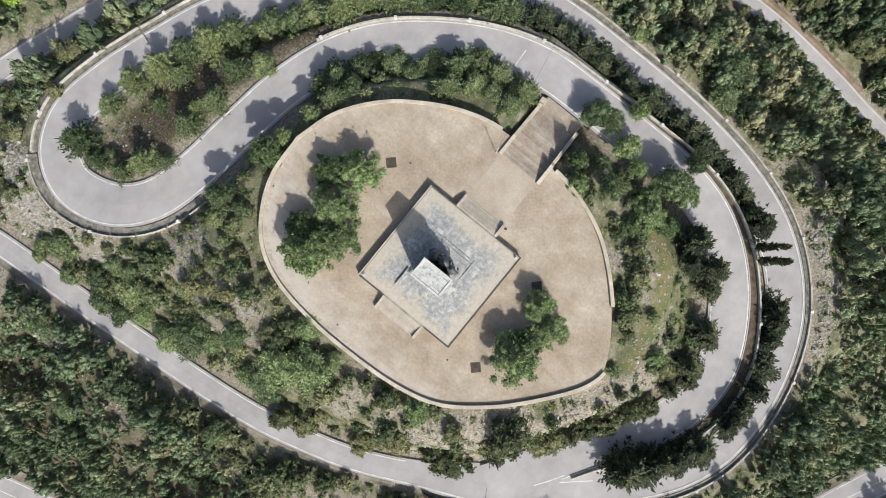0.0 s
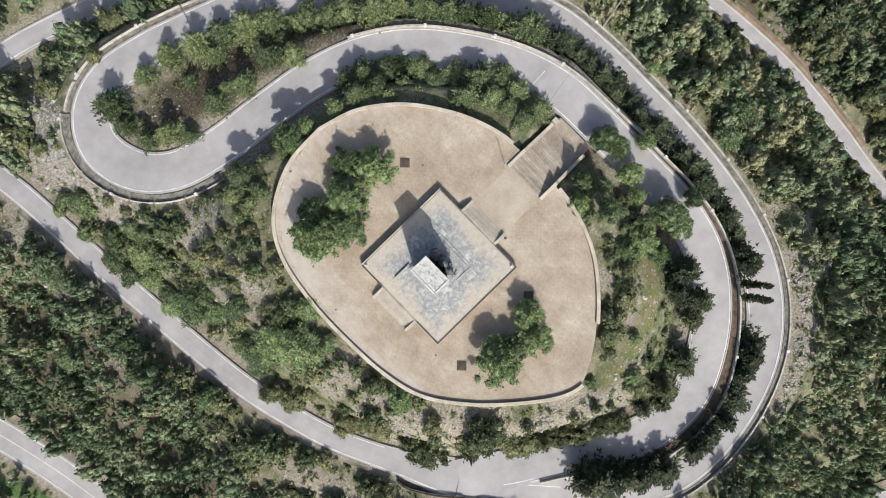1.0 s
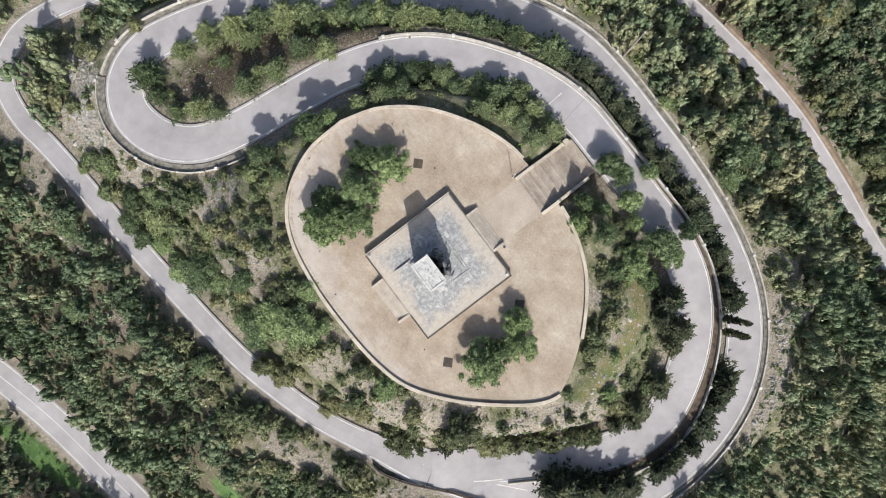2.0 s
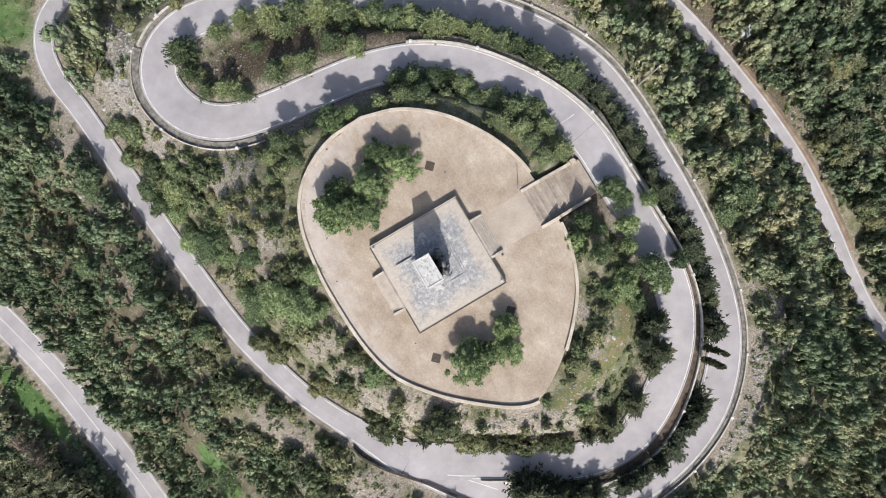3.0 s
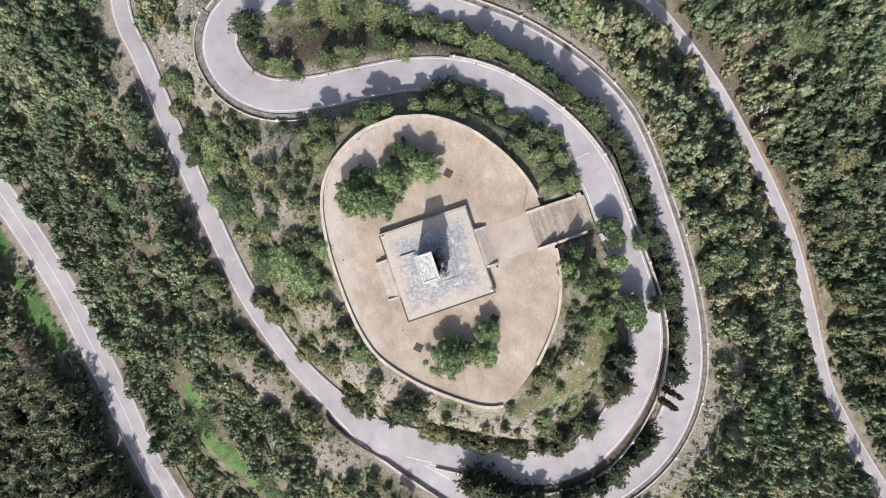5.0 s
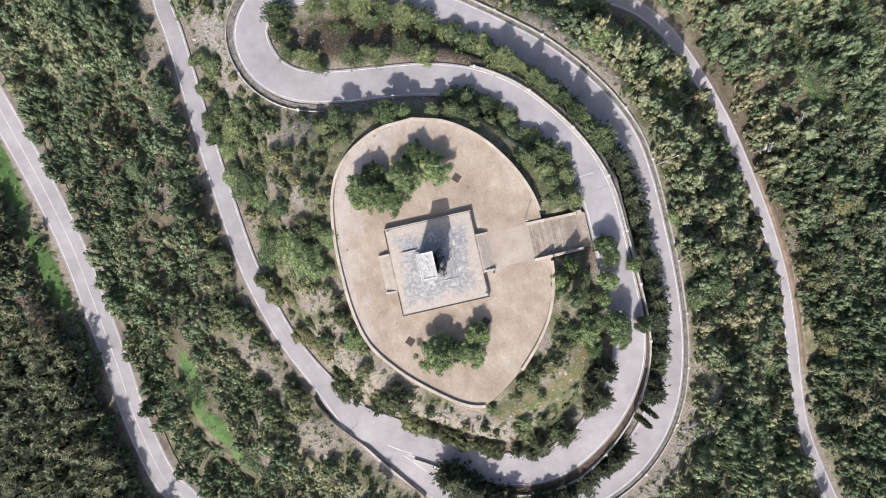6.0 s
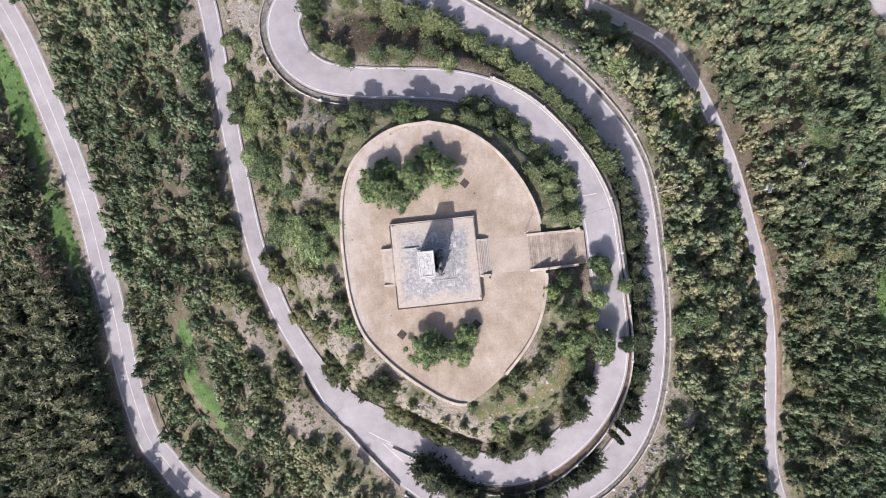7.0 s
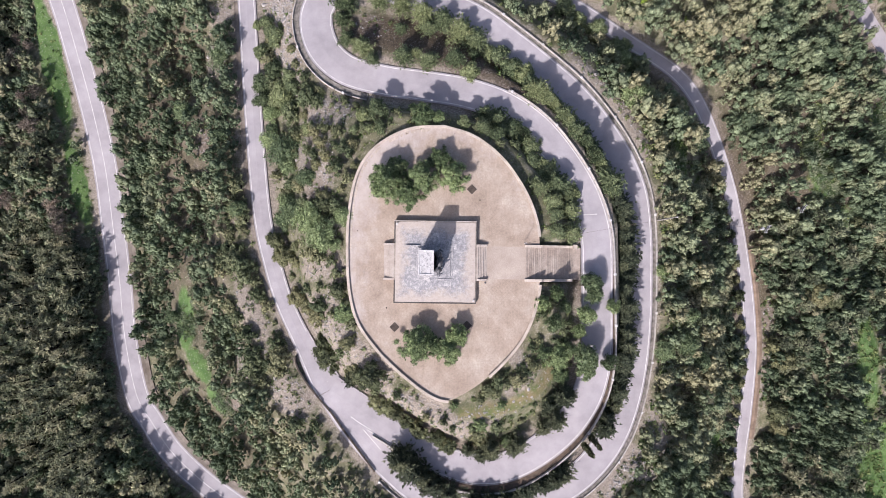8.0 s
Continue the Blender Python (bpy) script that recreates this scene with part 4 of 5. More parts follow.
great_stair()
lamp = thing("lamp_post", (17.55, 3.95, 0), "slim grey steel lamp post at the head of the stair", "lamp post")
part("pole", tube(bmesh.new(), (0, 0, 0), (0, 0, 3.5), 0.06, 0.045), METAL, lamp)
part("cap", tube(bmesh.new(), (0, 0, 3.5), (0, 0, 3.62), 0.11, 0.05), METAL, lamp)
for x, y in ((8.7, 12.4), (-9.6, -9.2), (-6.0, 25.4), (-15.5, 6.0)):
    b = thing("floor_spot", (x, y, 0), "small dark iron floor light in the paving", "floor light", "floor lights")
    part("housing", tube(bmesh.new(), (0, 0, 0), (0, 0, 0.1), 0.14, 0.12), IRON, b)


def utility_pole(x, y, z, h, turn, arms):
    base = thing("utility_pole", (x, y, z), "grey wooden utility pole with pale insulators" if arms else "plain grey wooden utility pole", "utility pole", "utility poles")
    base.rotation_euler = (0, 0, radians(turn))
    part("pole", tube(bmesh.new(), (0, 0, 0), (0, 0, h), 0.19, 0.12, 10), POLE_WOOD, base)
    if arms:
        for k, zz in enumerate((h - 0.3, h - 1.2)):
            arm = part("crossarm", boxes((-1.1, 1.1, -0.09, 0.09, zz, zz + 0.16)), METAL, base)
            for xx in (-1.0, 0, 1.0):
                part("insulator", tube(bmesh.new(), (xx, 0.0, zz + 0.16), (xx, 0.0, zz + 0.5), 0.1, 0.13), LINE, arm, "pale ceramic insulator")
        part("transformer", boxes((-0.35, 0.35, 0.12, 0.7, h - 2.6, h - 1.7), bevel=0.05), METAL, base)
    else:
        part("pole_cap", tube(bmesh.new(), (0, 0, h), (0, 0, h + 0.3), 0.16, 0.1), LINE, base)


utility_pole(48.6, 9.7, -14.6, 13.0, 0, False)
utility_pole(81.3, 8.9, -38.2, 10.2, 60, True)
utility_pole(91.4, 14.2, -40.6, 10.4, 60, True)
for a, b, sag in (((48.6, 9.7, -1.8), (17.6, 3.95, 3.3), 1.2), ((48.6, 9.7, -1.8), (81.3, 8.9, -28.4), 2.5), ((81.3, 8.9, -28.4), (91.4, 14.2, -30.6), 0.8)):
    bm = bmesh.new()
    pts = [Vector(a).lerp(Vector(b), t / 12) - Vector((0, 0, 4 * sag * (t / 12) * (1 - t / 12))) for t in range(13)]
    for p, q in zip(pts, pts[1:]):
        tube(bm, p, q, 0.018, 0.018, 5)
    tagged(part("overhead_wire", bm, IRON), "thin dark overhead wire between poles", "wire")


# ---- foliage ----
def joined(shapes):
    """Several (points, faces, inner) as one."""
    pts, tri, inner, k = [], [], [], 0
    for p, f, m in shapes:
        pts.append(p)
        tri.append(f + k)
        inner.append(m)
        k += len(p)
    return np.concatenate(pts), np.concatenate(tri), np.concatenate(inner)


def sprays(rng, feet, along, length, width, single=False, facing=(0, 0, 1.0), ruffle=0.55):
    """Flat leaf sprays that grow from the feet: folded kites, or single pointed leaves for plants far off."""
    n = len(feet)
    d = along / (np.linalg.norm(along, axis=1, keepdims=True) + 1e-9)
    u = np.cross(d, np.asarray(facing) + rng.normal(0, ruffle, (n, 3)))
    u /= np.linalg.norm(u, axis=1, keepdims=True) + 1e-9
    v = np.cross(u, d)
    w, ln = (width * rng.uniform(0.6, 1.35, n))[:, None], (length * rng.uniform(0.6, 1.4, n))[:, None]
    tip = feet + d * ln + rng.normal(0, 0.12, (n, 3)) * ln
    if single:
        pts = np.stack([feet - u * w, feet + u * w, tip], 1)
        return pts.reshape(-1, 3), np.arange(3 * n).reshape(-1, 3), np.zeros(n, dtype=int)
    mid = feet + d * ln * 0.45 - v * w * 0.35
    pts = np.stack([feet, mid + u * w, tip, mid - u * w], 1)
    base = np.arange(n)[:, None] * 4
    return pts.reshape(-1, 3), np.concatenate([base + np.array(f) for f in ((0, 1, 2), (0, 2, 3))]), np.zeros(2 * n, dtype=int)


def puff(rng, centre, radius, squash=0.85, sides=6):
    """The dense body of a leaf lump: an uneven dome, closed at the top."""
    lon = np.arange(sides) * math.tau / sides + rng.uniform(0, 1)
    rings = []
    for lat in (-0.35, 0.55):
        r = radius * math.cos(lat) * rng.uniform(0.78, 1.15, sides)
        rings.append(np.stack([r * np.cos(lon), r * np.sin(lon), radius * squash * (math.sin(lat) + rng.uniform(-0.12, 0.12, sides))], -1))
    pts = np.concatenate(rings + [np.array([(0, 0, radius * squash * rng.uniform(0.9, 1.15))])]) + centre
    a = np.arange(sides)
    b = (a + 1) % sides
    tri = np.concatenate([np.stack(t, -1) for t in ((a, b, b + sides), (a, b + sides, a + sides), (a + sides, b + sides, np.full(sides, 2 * sides)))])
    return pts, tri, np.zeros(len(tri), dtype=int)


def lump_of_leaves(rng, centre, radius, count, length, width, squash=0.85, single=False, out=0.5):
    """Leaves all over a lump: out is how far they stand off its surface, from lying flat (0) to bristling (2)."""
    d = rng.normal(0, 1, (count, 3))
    d /= np.linalg.norm(d, axis=1, keepdims=True)
    d[:, 2] = np.where(d[:, 2] < -0.15, -d[:, 2], d[:, 2])
    feet = centre + d * (radius * rng.uniform(0.6, 1.0, count))[:, None] * (1, 1, squash)
    flat = np.cross(d, rng.normal(0, 1, (count, 3)))
    flat /= np.linalg.norm(flat, axis=1, keepdims=True) + 1e-9
    return sprays(rng, feet, flat + d * out + rng.normal(0, 0.15, (count, 3)), length, width, single, d, 0.28)


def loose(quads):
    """Quads, an array (n, 4, 3), as separate faces of a crown's dark inner core."""
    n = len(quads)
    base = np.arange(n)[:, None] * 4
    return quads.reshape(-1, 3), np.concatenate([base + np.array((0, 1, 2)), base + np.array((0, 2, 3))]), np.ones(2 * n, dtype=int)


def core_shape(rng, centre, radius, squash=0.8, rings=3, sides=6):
    """A closed uneven lump inside a crown, coloured as deep shade, which keeps the ground from showing through."""
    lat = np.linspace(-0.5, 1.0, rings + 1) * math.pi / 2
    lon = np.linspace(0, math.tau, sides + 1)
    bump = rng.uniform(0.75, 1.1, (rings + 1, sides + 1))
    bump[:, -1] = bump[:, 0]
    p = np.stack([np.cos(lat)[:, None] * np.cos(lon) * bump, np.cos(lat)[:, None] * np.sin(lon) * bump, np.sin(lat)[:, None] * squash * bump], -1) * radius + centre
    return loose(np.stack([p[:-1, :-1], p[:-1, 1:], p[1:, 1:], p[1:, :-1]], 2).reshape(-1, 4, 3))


def crown_of_lumps(rng, radius, z0, height, lumps, per_lump, length, width, core=0.66, low=0.75, rings=4, sides=9, single=False, lump=(0.2, 0.42), out=0.5, body=0.0):
    stand = out
    out = []
    for k in range(lumps):
        a = k * 2.399 + rng.uniform(-0.5, 0.5)
        f = math.sqrt((k + 0.3) / lumps)
        r = radius * rng.uniform(*lump) * (1.12 - 0.35 * f)
        d = max(0.0, radius - r * 0.8) * f * rng.uniform(0.74, 1.18)
        z = z0 + (height - r) * (1 - low * f ** 2) * rng.uniform(0.7, 1.1)
        c = np.array((d * math.cos(a), d * math.sin(a), z))
        out.append(lump_of_leaves(rng, c, r, int(per_lump * rng.uniform(0.8, 1.2)), length, width, 0.85, single, stand))
        if body:
            out.append(puff(rng, c, r * body))
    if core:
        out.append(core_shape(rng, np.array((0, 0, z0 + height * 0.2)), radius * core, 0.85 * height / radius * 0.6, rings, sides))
    return joined(out)


def conifer_shape(rng, radius, height, boughs, length, width, power=0.8, rise=0.3, droop=0.15, skirt=0.06, steps=5, core=0.5, sides=7, single=False):
    """Boughs that shorten to the top, each a feather of sprays to both sides, set on a slim inner cone."""
    t = ((np.arange(boughs) + rng.uniform(0, 1, boughs)) / boughs) ** 1.2
    az = rng.uniform(0, math.tau, boughs)
    uneven = 1 + 0.16 * np.sin(az * 3 + rng.uniform(0, 6)) + 0.1 * np.sin(az * 5 + t * 9)
    ln = np.minimum(radius * (1 - t) ** power * rng.uniform(0.55, 1.12, boughs) * uneven, radius * 1.1) + 0.1
    ahead = np.stack([np.cos(az), np.sin(az), np.zeros(boughs)], -1)
    beside = np.stack([-np.sin(az), np.cos(az), np.zeros(boughs)], -1)
    up = rise * rng.uniform(0.6, 1.4, boughs)
    out = []
    for f in np.linspace(0.35, 0.95, steps):
        feet = ahead * (ln * f)[:, None]
        feet[:, 2] = height * (skirt + t * (0.97 - skirt)) + ln * f * (up - droop * f)
        size = length * (1.2 - 0.45 * f)
        for side in (-1, 1):
            along = ahead * 0.75 + beside * side * (0.85 - 0.35 * f) + rng.normal(0, 0.26, (boughs, 3))
            along[:, 2] += up * 0.6
            out.append(sprays(rng, feet, along, size, width, single))
    tip = ahead + rng.normal(0, 0.1, (boughs, 3))
    tip[:, 2] += up * 0.7
    out.append(sprays(rng, feet, tip, length * 1.1, width, single))
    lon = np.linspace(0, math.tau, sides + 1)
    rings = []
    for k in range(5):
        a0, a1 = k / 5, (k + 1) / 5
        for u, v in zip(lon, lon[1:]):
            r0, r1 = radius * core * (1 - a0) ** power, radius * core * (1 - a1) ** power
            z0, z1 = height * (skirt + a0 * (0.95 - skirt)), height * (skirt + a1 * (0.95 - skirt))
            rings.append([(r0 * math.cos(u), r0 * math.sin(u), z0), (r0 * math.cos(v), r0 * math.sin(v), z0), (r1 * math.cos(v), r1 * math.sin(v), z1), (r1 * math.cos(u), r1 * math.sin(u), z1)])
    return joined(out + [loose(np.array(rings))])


def trunk_mesh(rng, height, r, limbs, reach):
    bm = bmesh.new()
    bend = Vector((rng.uniform(-0.2, 0.2), rng.uniform(-0.2, 0.2), 0))
    tube(bm, (0, 0, -0.8), bend + Vector((0, 0, height * 0.5)), r, r * 0.75)
    tube(bm, bend + Vector((0, 0, height * 0.5)), bend * 1.5 + Vector((0, 0, height)), r * 0.75, r * 0.3)
    for k in range(limbs):
        a = k * 2.4 + rng.uniform(0, 1)
        s = bend + Vector((0, 0, height * rng.uniform(0.4, 0.7)))
        tube(bm, s, s + Vector((math.cos(a) * reach, math.sin(a) * reach, height * 0.35)), r * 0.45, r * 0.12, 6)
    me = bpy.data.meshes.new("trunk")
    bm.to_mesh(me)
    bm.free()
    me.materials.append(BARK)
    return me


TEMPLATES = {}


def tree_templates():
    r = np.random.default_rng(11)
    for k in range(3):
        TEMPLATES["broadleaf_tree", k] = (trunk_mesh(r, 4.0, 0.22, 5, 1.8), leaf_mesh("crown", joined([crown_of_lumps(r, 3.9, 1.5, 4.2, 38, 66, 0.29, 0.1, 0.45, lump=(0.16, 0.34), out=0.9, body=0.78), conifer_shape(r, 3.6, 7.0, 100, 0.4, 0.11, 0.9, 0.75, steps=4, core=0.3)]), FRESH), 4.0, 6.8)
        TEMPLATES["lime_tree", k] = (trunk_mesh(r, 4.0, 0.22, 5, 1.8), leaf_mesh("crown", crown_of_lumps(r, 4.0, 1.8, 4.8, 30, 60, 0.5, 0.2, 0.45), LIME), 4.0, 6.8)
        TEMPLATES["pine_tree", k] = (trunk_mesh(r, 4.0, 0.2, 5, 1.4), leaf_mesh("crown", crown_of_lumps(r, 3.2, 0.9, 5.0, 28, 52, 0.4, 0.12, 0.42, out=0.9, body=0.75), PINE), 3.2, 6.0)
        TEMPLATES["feathery_pine", k] = (trunk_mesh(r, 4.0, 0.2, 6, 1.8), leaf_mesh("crown", crown_of_lumps(r, 3.2, 0.9, 5.0, 28, 78, 0.48, 0.09, 0.35, 0.6, out=1.2, body=0.62), SOFTPINE), 3.2, 6.0)
        TEMPLATES["dark_pine", k] = (trunk_mesh(r, 4.0, 0.2, 5, 1.4), leaf_mesh("crown", crown_of_lumps(r, 3.0, 0.7, 5.0, 28, 40, 0.37, 0.125, 0.5, body=0.76), OLIVE), 3.0, 5.8)
        TEMPLATES["cypress_tree", k] = (trunk_mesh(r, 5.0, 0.2, 2, 0.8), leaf_mesh("crown", conifer_shape(r, 2.3, 8.0, 175, 0.45, 0.105, 0.7, 0.6, steps=4), DARKCON), 2.3, 8.0)
        TEMPLATES["green_conifer", k] = (trunk_mesh(r, 4.0, 0.2, 2, 0.8), leaf_mesh("crown", conifer_shape(r, 2.5, 6.5, 200, 0.44, 0.105, 0.75, 0.45, steps=4, core=0.35), PINE), 2.4, 6.5)
        TEMPLATES["slim_cypress", k] = (trunk_mesh(r, 5.0, 0.15, 0, 0.5), leaf_mesh("crown", conifer_shape(r, 0.5, 9.0, 190, 0.4, 0.09, 0.5, 2.2, 0.0, steps=3), DARKCON), 0.75, 9.0)
        TEMPLATES["shrub", k] = (trunk_mesh(r, 0.8, 0.09, 4, 0.5), leaf_mesh("crown", crown_of_lumps(r, 1.5, 0.1, 1.8, 13, 24, 0.27, 0.09, 0.5, 0.8, 3, 7, body=0.72), SHRUB), 1.5, 1.9)


tree_templates()
TREE_LABELS = {"feathery_pine": "airy blue-green pine with a feathery open crown", "lime_tree": "young tree with a bright lime-green crown", "broadleaf_tree": "fresh green tree with a broad uneven crown", "pine_tree": "mid-green pine with a rounded clumpy crown", "dark_pine": "dark olive-green bushy evergreen tree",
               "cypress_tree": "dark green conical cypress with spiky boughs", "green_conifer": "green conical conifer with jagged boughs", "slim_cypress": "slim dark spire-shaped cypress", "shrub": "low olive-green evergreen shrub"}
TREE_CATEGORY = {"feathery_pine": "pine tree", "lime_tree": "tree", "broadleaf_tree": "tree", "pine_tree": "pine tree", "dark_pine": "evergreen tree", "cypress_tree": "cypress", "green_conifer": "conifer", "slim_cypress": "cypress", "shrub": "shrub"}


def plant(kind, x, y, radius, height, beside, group, z=None):
    """One tree of its own: an Empty at its foot with trunk and crown. A crown that hangs over a road leans out from the verge."""
    rng = random.Random(int(x * 131 + y * 977))
    trunk, crown, r0, h0 = TEMPLATES[kind, rng.randrange(3)]
    lean = Matrix.Identity(3)
    if z is None:
        here = np.array([(x, y)])
        for _, line, half in ROADS:
            d, _, _ = nearest(here, line)
            need = half + 0.9 - d[0]
            if need > 0:
                k = int(np.hypot(line[:, 0] - x, line[:, 1] - y).argmin())
                away = Vector((x - line[k, 0], y - line[k, 1], 0)).normalized()
                x, y = x + away.x * need, y + away.y * need
                lean = Vector((0, 0, 1)).rotation_difference(Vector((-away.x * need, -away.y * need, max(height * 0.55, need * 1.6)))).to_matrix() if kind != "cypress_tree" else lean
        z = float(terrain([(x, y)])[0])
    base = thing(kind, (x, y, z), TREE_LABELS[kind] + " " + beside, TREE_CATEGORY[kind], group)
    base.rotation_euler = (lean @ Euler((0, 0, rng.uniform(0, math.tau))).to_matrix()).to_euler()
    radius *= rng.uniform(0.92, 1.12)
    base.scale = (radius / r0, radius / r0 * rng.uniform(0.88, 1.15), height / h0 * rng.uniform(0.9, 1.1))
    for name, me in (("trunk", trunk), ("crown", crown)):
        ob = new(name, me)
        ob.parent = base
    return base


# rows of x, y, crown radius, height
for x, y, r, h in ((3.3, 16.5, 2.8, 5.9), (0.6, 20.0, 2.2, 4.6), (-2.6, 16.2, 2.9, 6.0), (-7.7, 18.3, 2.0, 4.3), (-9.8, 15.2, 3.4, 7.1), (-5.7, 13.5, 2.8, 5.9), (4.2, -14.2, 2.3, 4.8), (2.8, -17.2, 2.5, 5.2), (-3.5, -16.0, 2.7, 5.7), (-0.7, -16.1, 2.2, 4.6)):
    plant("broadleaf_tree", x, y, r * 1.3, h, "in the paving", "trees on the plaza", 0.0)
for x, y, r, h in ((-19.8, 54.5, 3.1, 5.9), (-12.7, 55.0, 2.1, 4.0), (-7.6, 54.4, 2.8, 5.3), (-3.2, 52.2, 3.1, 5.9), (0.9, 51.0, 2.8, 5.3), (4.6, 48.8, 2.9, 5.6), (7.9, 46.9, 2.6, 5.0), (-2.2, 49.4, 1.9, 3.6), (3.5, 42.4, 2.2, 4.2), (-2.1, 41.7, 2.3, 4.3), (-7.2, 42.6, 2.3, 4.3), (-16.0, 44.7, 2.5, 4.8), (-19.4, 46.6, 2.1, 3.9), (-13.8, 42.1, 1.7, 3.2), (-20.6, 50.9, 1.9, 3.6), (-8.1, 49.3, 1.4, 2.6), (-4.7, 43.6, 1.4, 2.6)):
    plant("green_conifer", x, y, r, h, "in the hairpin bend", "trees in the hairpin bend")
for x, y, r, h in ((6.7, 39.5, 2.4, 3.6), (12.8, 44.1, 2.6, 3.9), (15.4, 41.4, 3.0, 4.5), (18.1, 39.9, 2.6, 4.0), (10.6, 44.6, 1.8, 2.6), (7.5, 43.8, 1.4, 2.1), (-18.4, 50.0, 1.0, 1.6)):
    plant("pine_tree", x, y, r, h, "in the hairpin bend", "trees in the hairpin bend")
rng_row = random.Random(21)


def row_of(kind, a, b, offset, spacing, r, h, where="between the roads", group="row between the roads"):
    """Trees in an uneven row beside the inner road."""
    line = stretch(P_INNER, a, b)
    nrm = sideways(line)
    k = 0.0
    while k < len(line):
        q, m = line[int(k)], nrm[int(k)]
        o = offset + rng_row.uniform(-0.5, 0.7)
        plant(kind, q[0] + m[0] * o, q[1] + m[1] * o, r * rng_row.uniform(0.85, 1.12), h * rng_row.uniform(0.85, 1.12), where, group)
        k += spacing / 0.75 * rng_row.uniform(0.8, 1.2)


row_of("green_conifer", (15.5, 32.0), (31.0, 13.0), 6.2, 1.9, 2.9, 6.0)
row_of("cypress_tree", (31.4, 11.5), (30.0, -31.0), 6.7, 2.0, 3.4, 7.6)
row_of("cypress_tree", (23.4, -38.4), (9.0, -44.0), 6.6, 1.9, 3.0, 7.8)
row_of("cypress_tree", (5.5, -43.3), (-6.0, -37.7), 6.3, 1.9, 3.1, 7.6)
for x, y in ((32.6, -35.8), (31.2, -37.4)):
    plant("slim_cypress", x, y, 0.8, 9.5, "between the roads", "row between the roads")
for k, (x, y, r, h) in enumerate(((12.2, 29.4, 2.4, 3.1), (15.3, 27.3, 2.4, 3.1), (9.9, 30.8, 1.9, 2.4), (19.3, 24.2, 2.1, 2.7), (18.0, 27.3, 1.7, 2.2), (21.9, 19.5, 2.4, 3.1), (24.5, 16.2, 2.5, 3.3), (28.0, 14.8, 2.5, 3.3), (30.6, 13.4, 1.7, 2.2), (23.4, 12.4, 1.9, 2.5), (20.7, 15.4, 1.6, 2.1), (19.5, 20.8, 1.8, 2.4), (27.7, 6.2, 2.2, 2.8), (24.2, 6.5, 1.4, 1.9), (27.3, 11.1, 2.0, 2.6), (12.1, 25.8, 1.5, 1.9), (9.2, 27.0, 1.5, 1.9), (5.4, 27.9, 1.3, 1.7), (27.1, 16.9, 1.5, 2.0), (23.8, 9.8, 1.5, 1.9))):
    plant("pine_tree" if k % 2 else "green_conifer", x, y, r * 1.25, h * (1.0 if k % 2 else 1.5), "below the plaza wall", "trees round the plaza")
for x, y, r, h in ((41.8, 50.0, 3.0, 4.4), (36.4, 54.0, 3.0, 4.4), (28.6, 58.0, 3.2, 4.6), (32.0, 55.6, 2.4, 4.0), (46.0, 46.0, 2.6, 3.8), (57.0, 37.5, 2.4, 3.4)):
    plant("pine_tree", x, y, r, h, "over the road's end", "trees by the far road")
for x, y, r, h in ((-10.6, 67.8, 3.3, 4.3), (-17.1, 68.6, 2.5, 3.3), (-16.7, 63.7, 1.6, 2.1), (-23.0, 71.1, 2.2, 2.9), (-27.3, 68.5, 2.0, 2.6), (-23.5, 74.7, 1.7, 2.2), (-3.8, 69.2, 2.3, 3.0), (-34.5, 61.2, 1.8, 2.4), (-6.9, 70.5, 1.7, 2.2), (-20.4, 73.2, 1.5, 2.0)):
    plant("dark_pine", x, y, r, h, "above the hairpin", "trees by the hairpin")
for x, y, r, h in ((-35.9, 49.2, 2.6, 3.6), (-38.4, 52.7, 1.7, 2.3), (-40.9, 52.0, 1.4, 1.9), (-39.4, 45.9, 2.0, 2.8), (-36.1, 41.4, 2.5, 3.6), (-32.0, 39.4, 2.0, 2.7), (-31.1, 37.2, 2.1, 3.0), (-33.9, 35.3, 3.2, 4.5), (-38.5, 38.6, 2.6, 3.6), (-38.5, 35.0, 2.4, 3.3), (-32.5, 32.9, 2.2, 3.0), (-28.7, 34.0, 1.4, 2.0), (-26.8, 27.3, 2.0, 2.9), (-12.1, 30.5, 2.3, 3.2), (-15.1, 29.3, 1.6, 2.3), (-11.4, 26.7, 1.4, 2.0), (-13.6, 26.5, 1.1, 1.6), (-16.6, 26.3, 1.3, 1.8)):
    plant("pine_tree", x, y, r, h, "on the slope", "trees on the west slope")
for x, y, r, h in ((-20.3, 26.1, 1.6, 2.0), (-17.2, 23.3, 1.6, 2.0), (-23.9, 24.1, 1.6, 2.1), (-22.6, 21.3, 1.6, 2.0), (-23.0, 27.1, 1.5, 1.9), (-24.5, 19.3, 1.3, 1.6), (-30.0, 26.5, 1.6, 2.0), (-28.4, 30.8, 1.2, 1.5), (-16.5, 19.2, 1.0, 1.2), (-31.4, 45.0, 1.1, 1.3), (-30.5, 41.7, 1.1, 1.3), (-24.4, 35.6, 0.9, 1.1), (-19.5, 33.5, 1.2, 1.5), (-16.8, 32.1, 1.0, 1.3), (-22.5, 12.6, 1.8, 2.2), (-21.8, 10.5, 1.8, 2.2)):
    plant("dark_pine", x, y, r, h, "on the stony slope", "trees on the west slope")
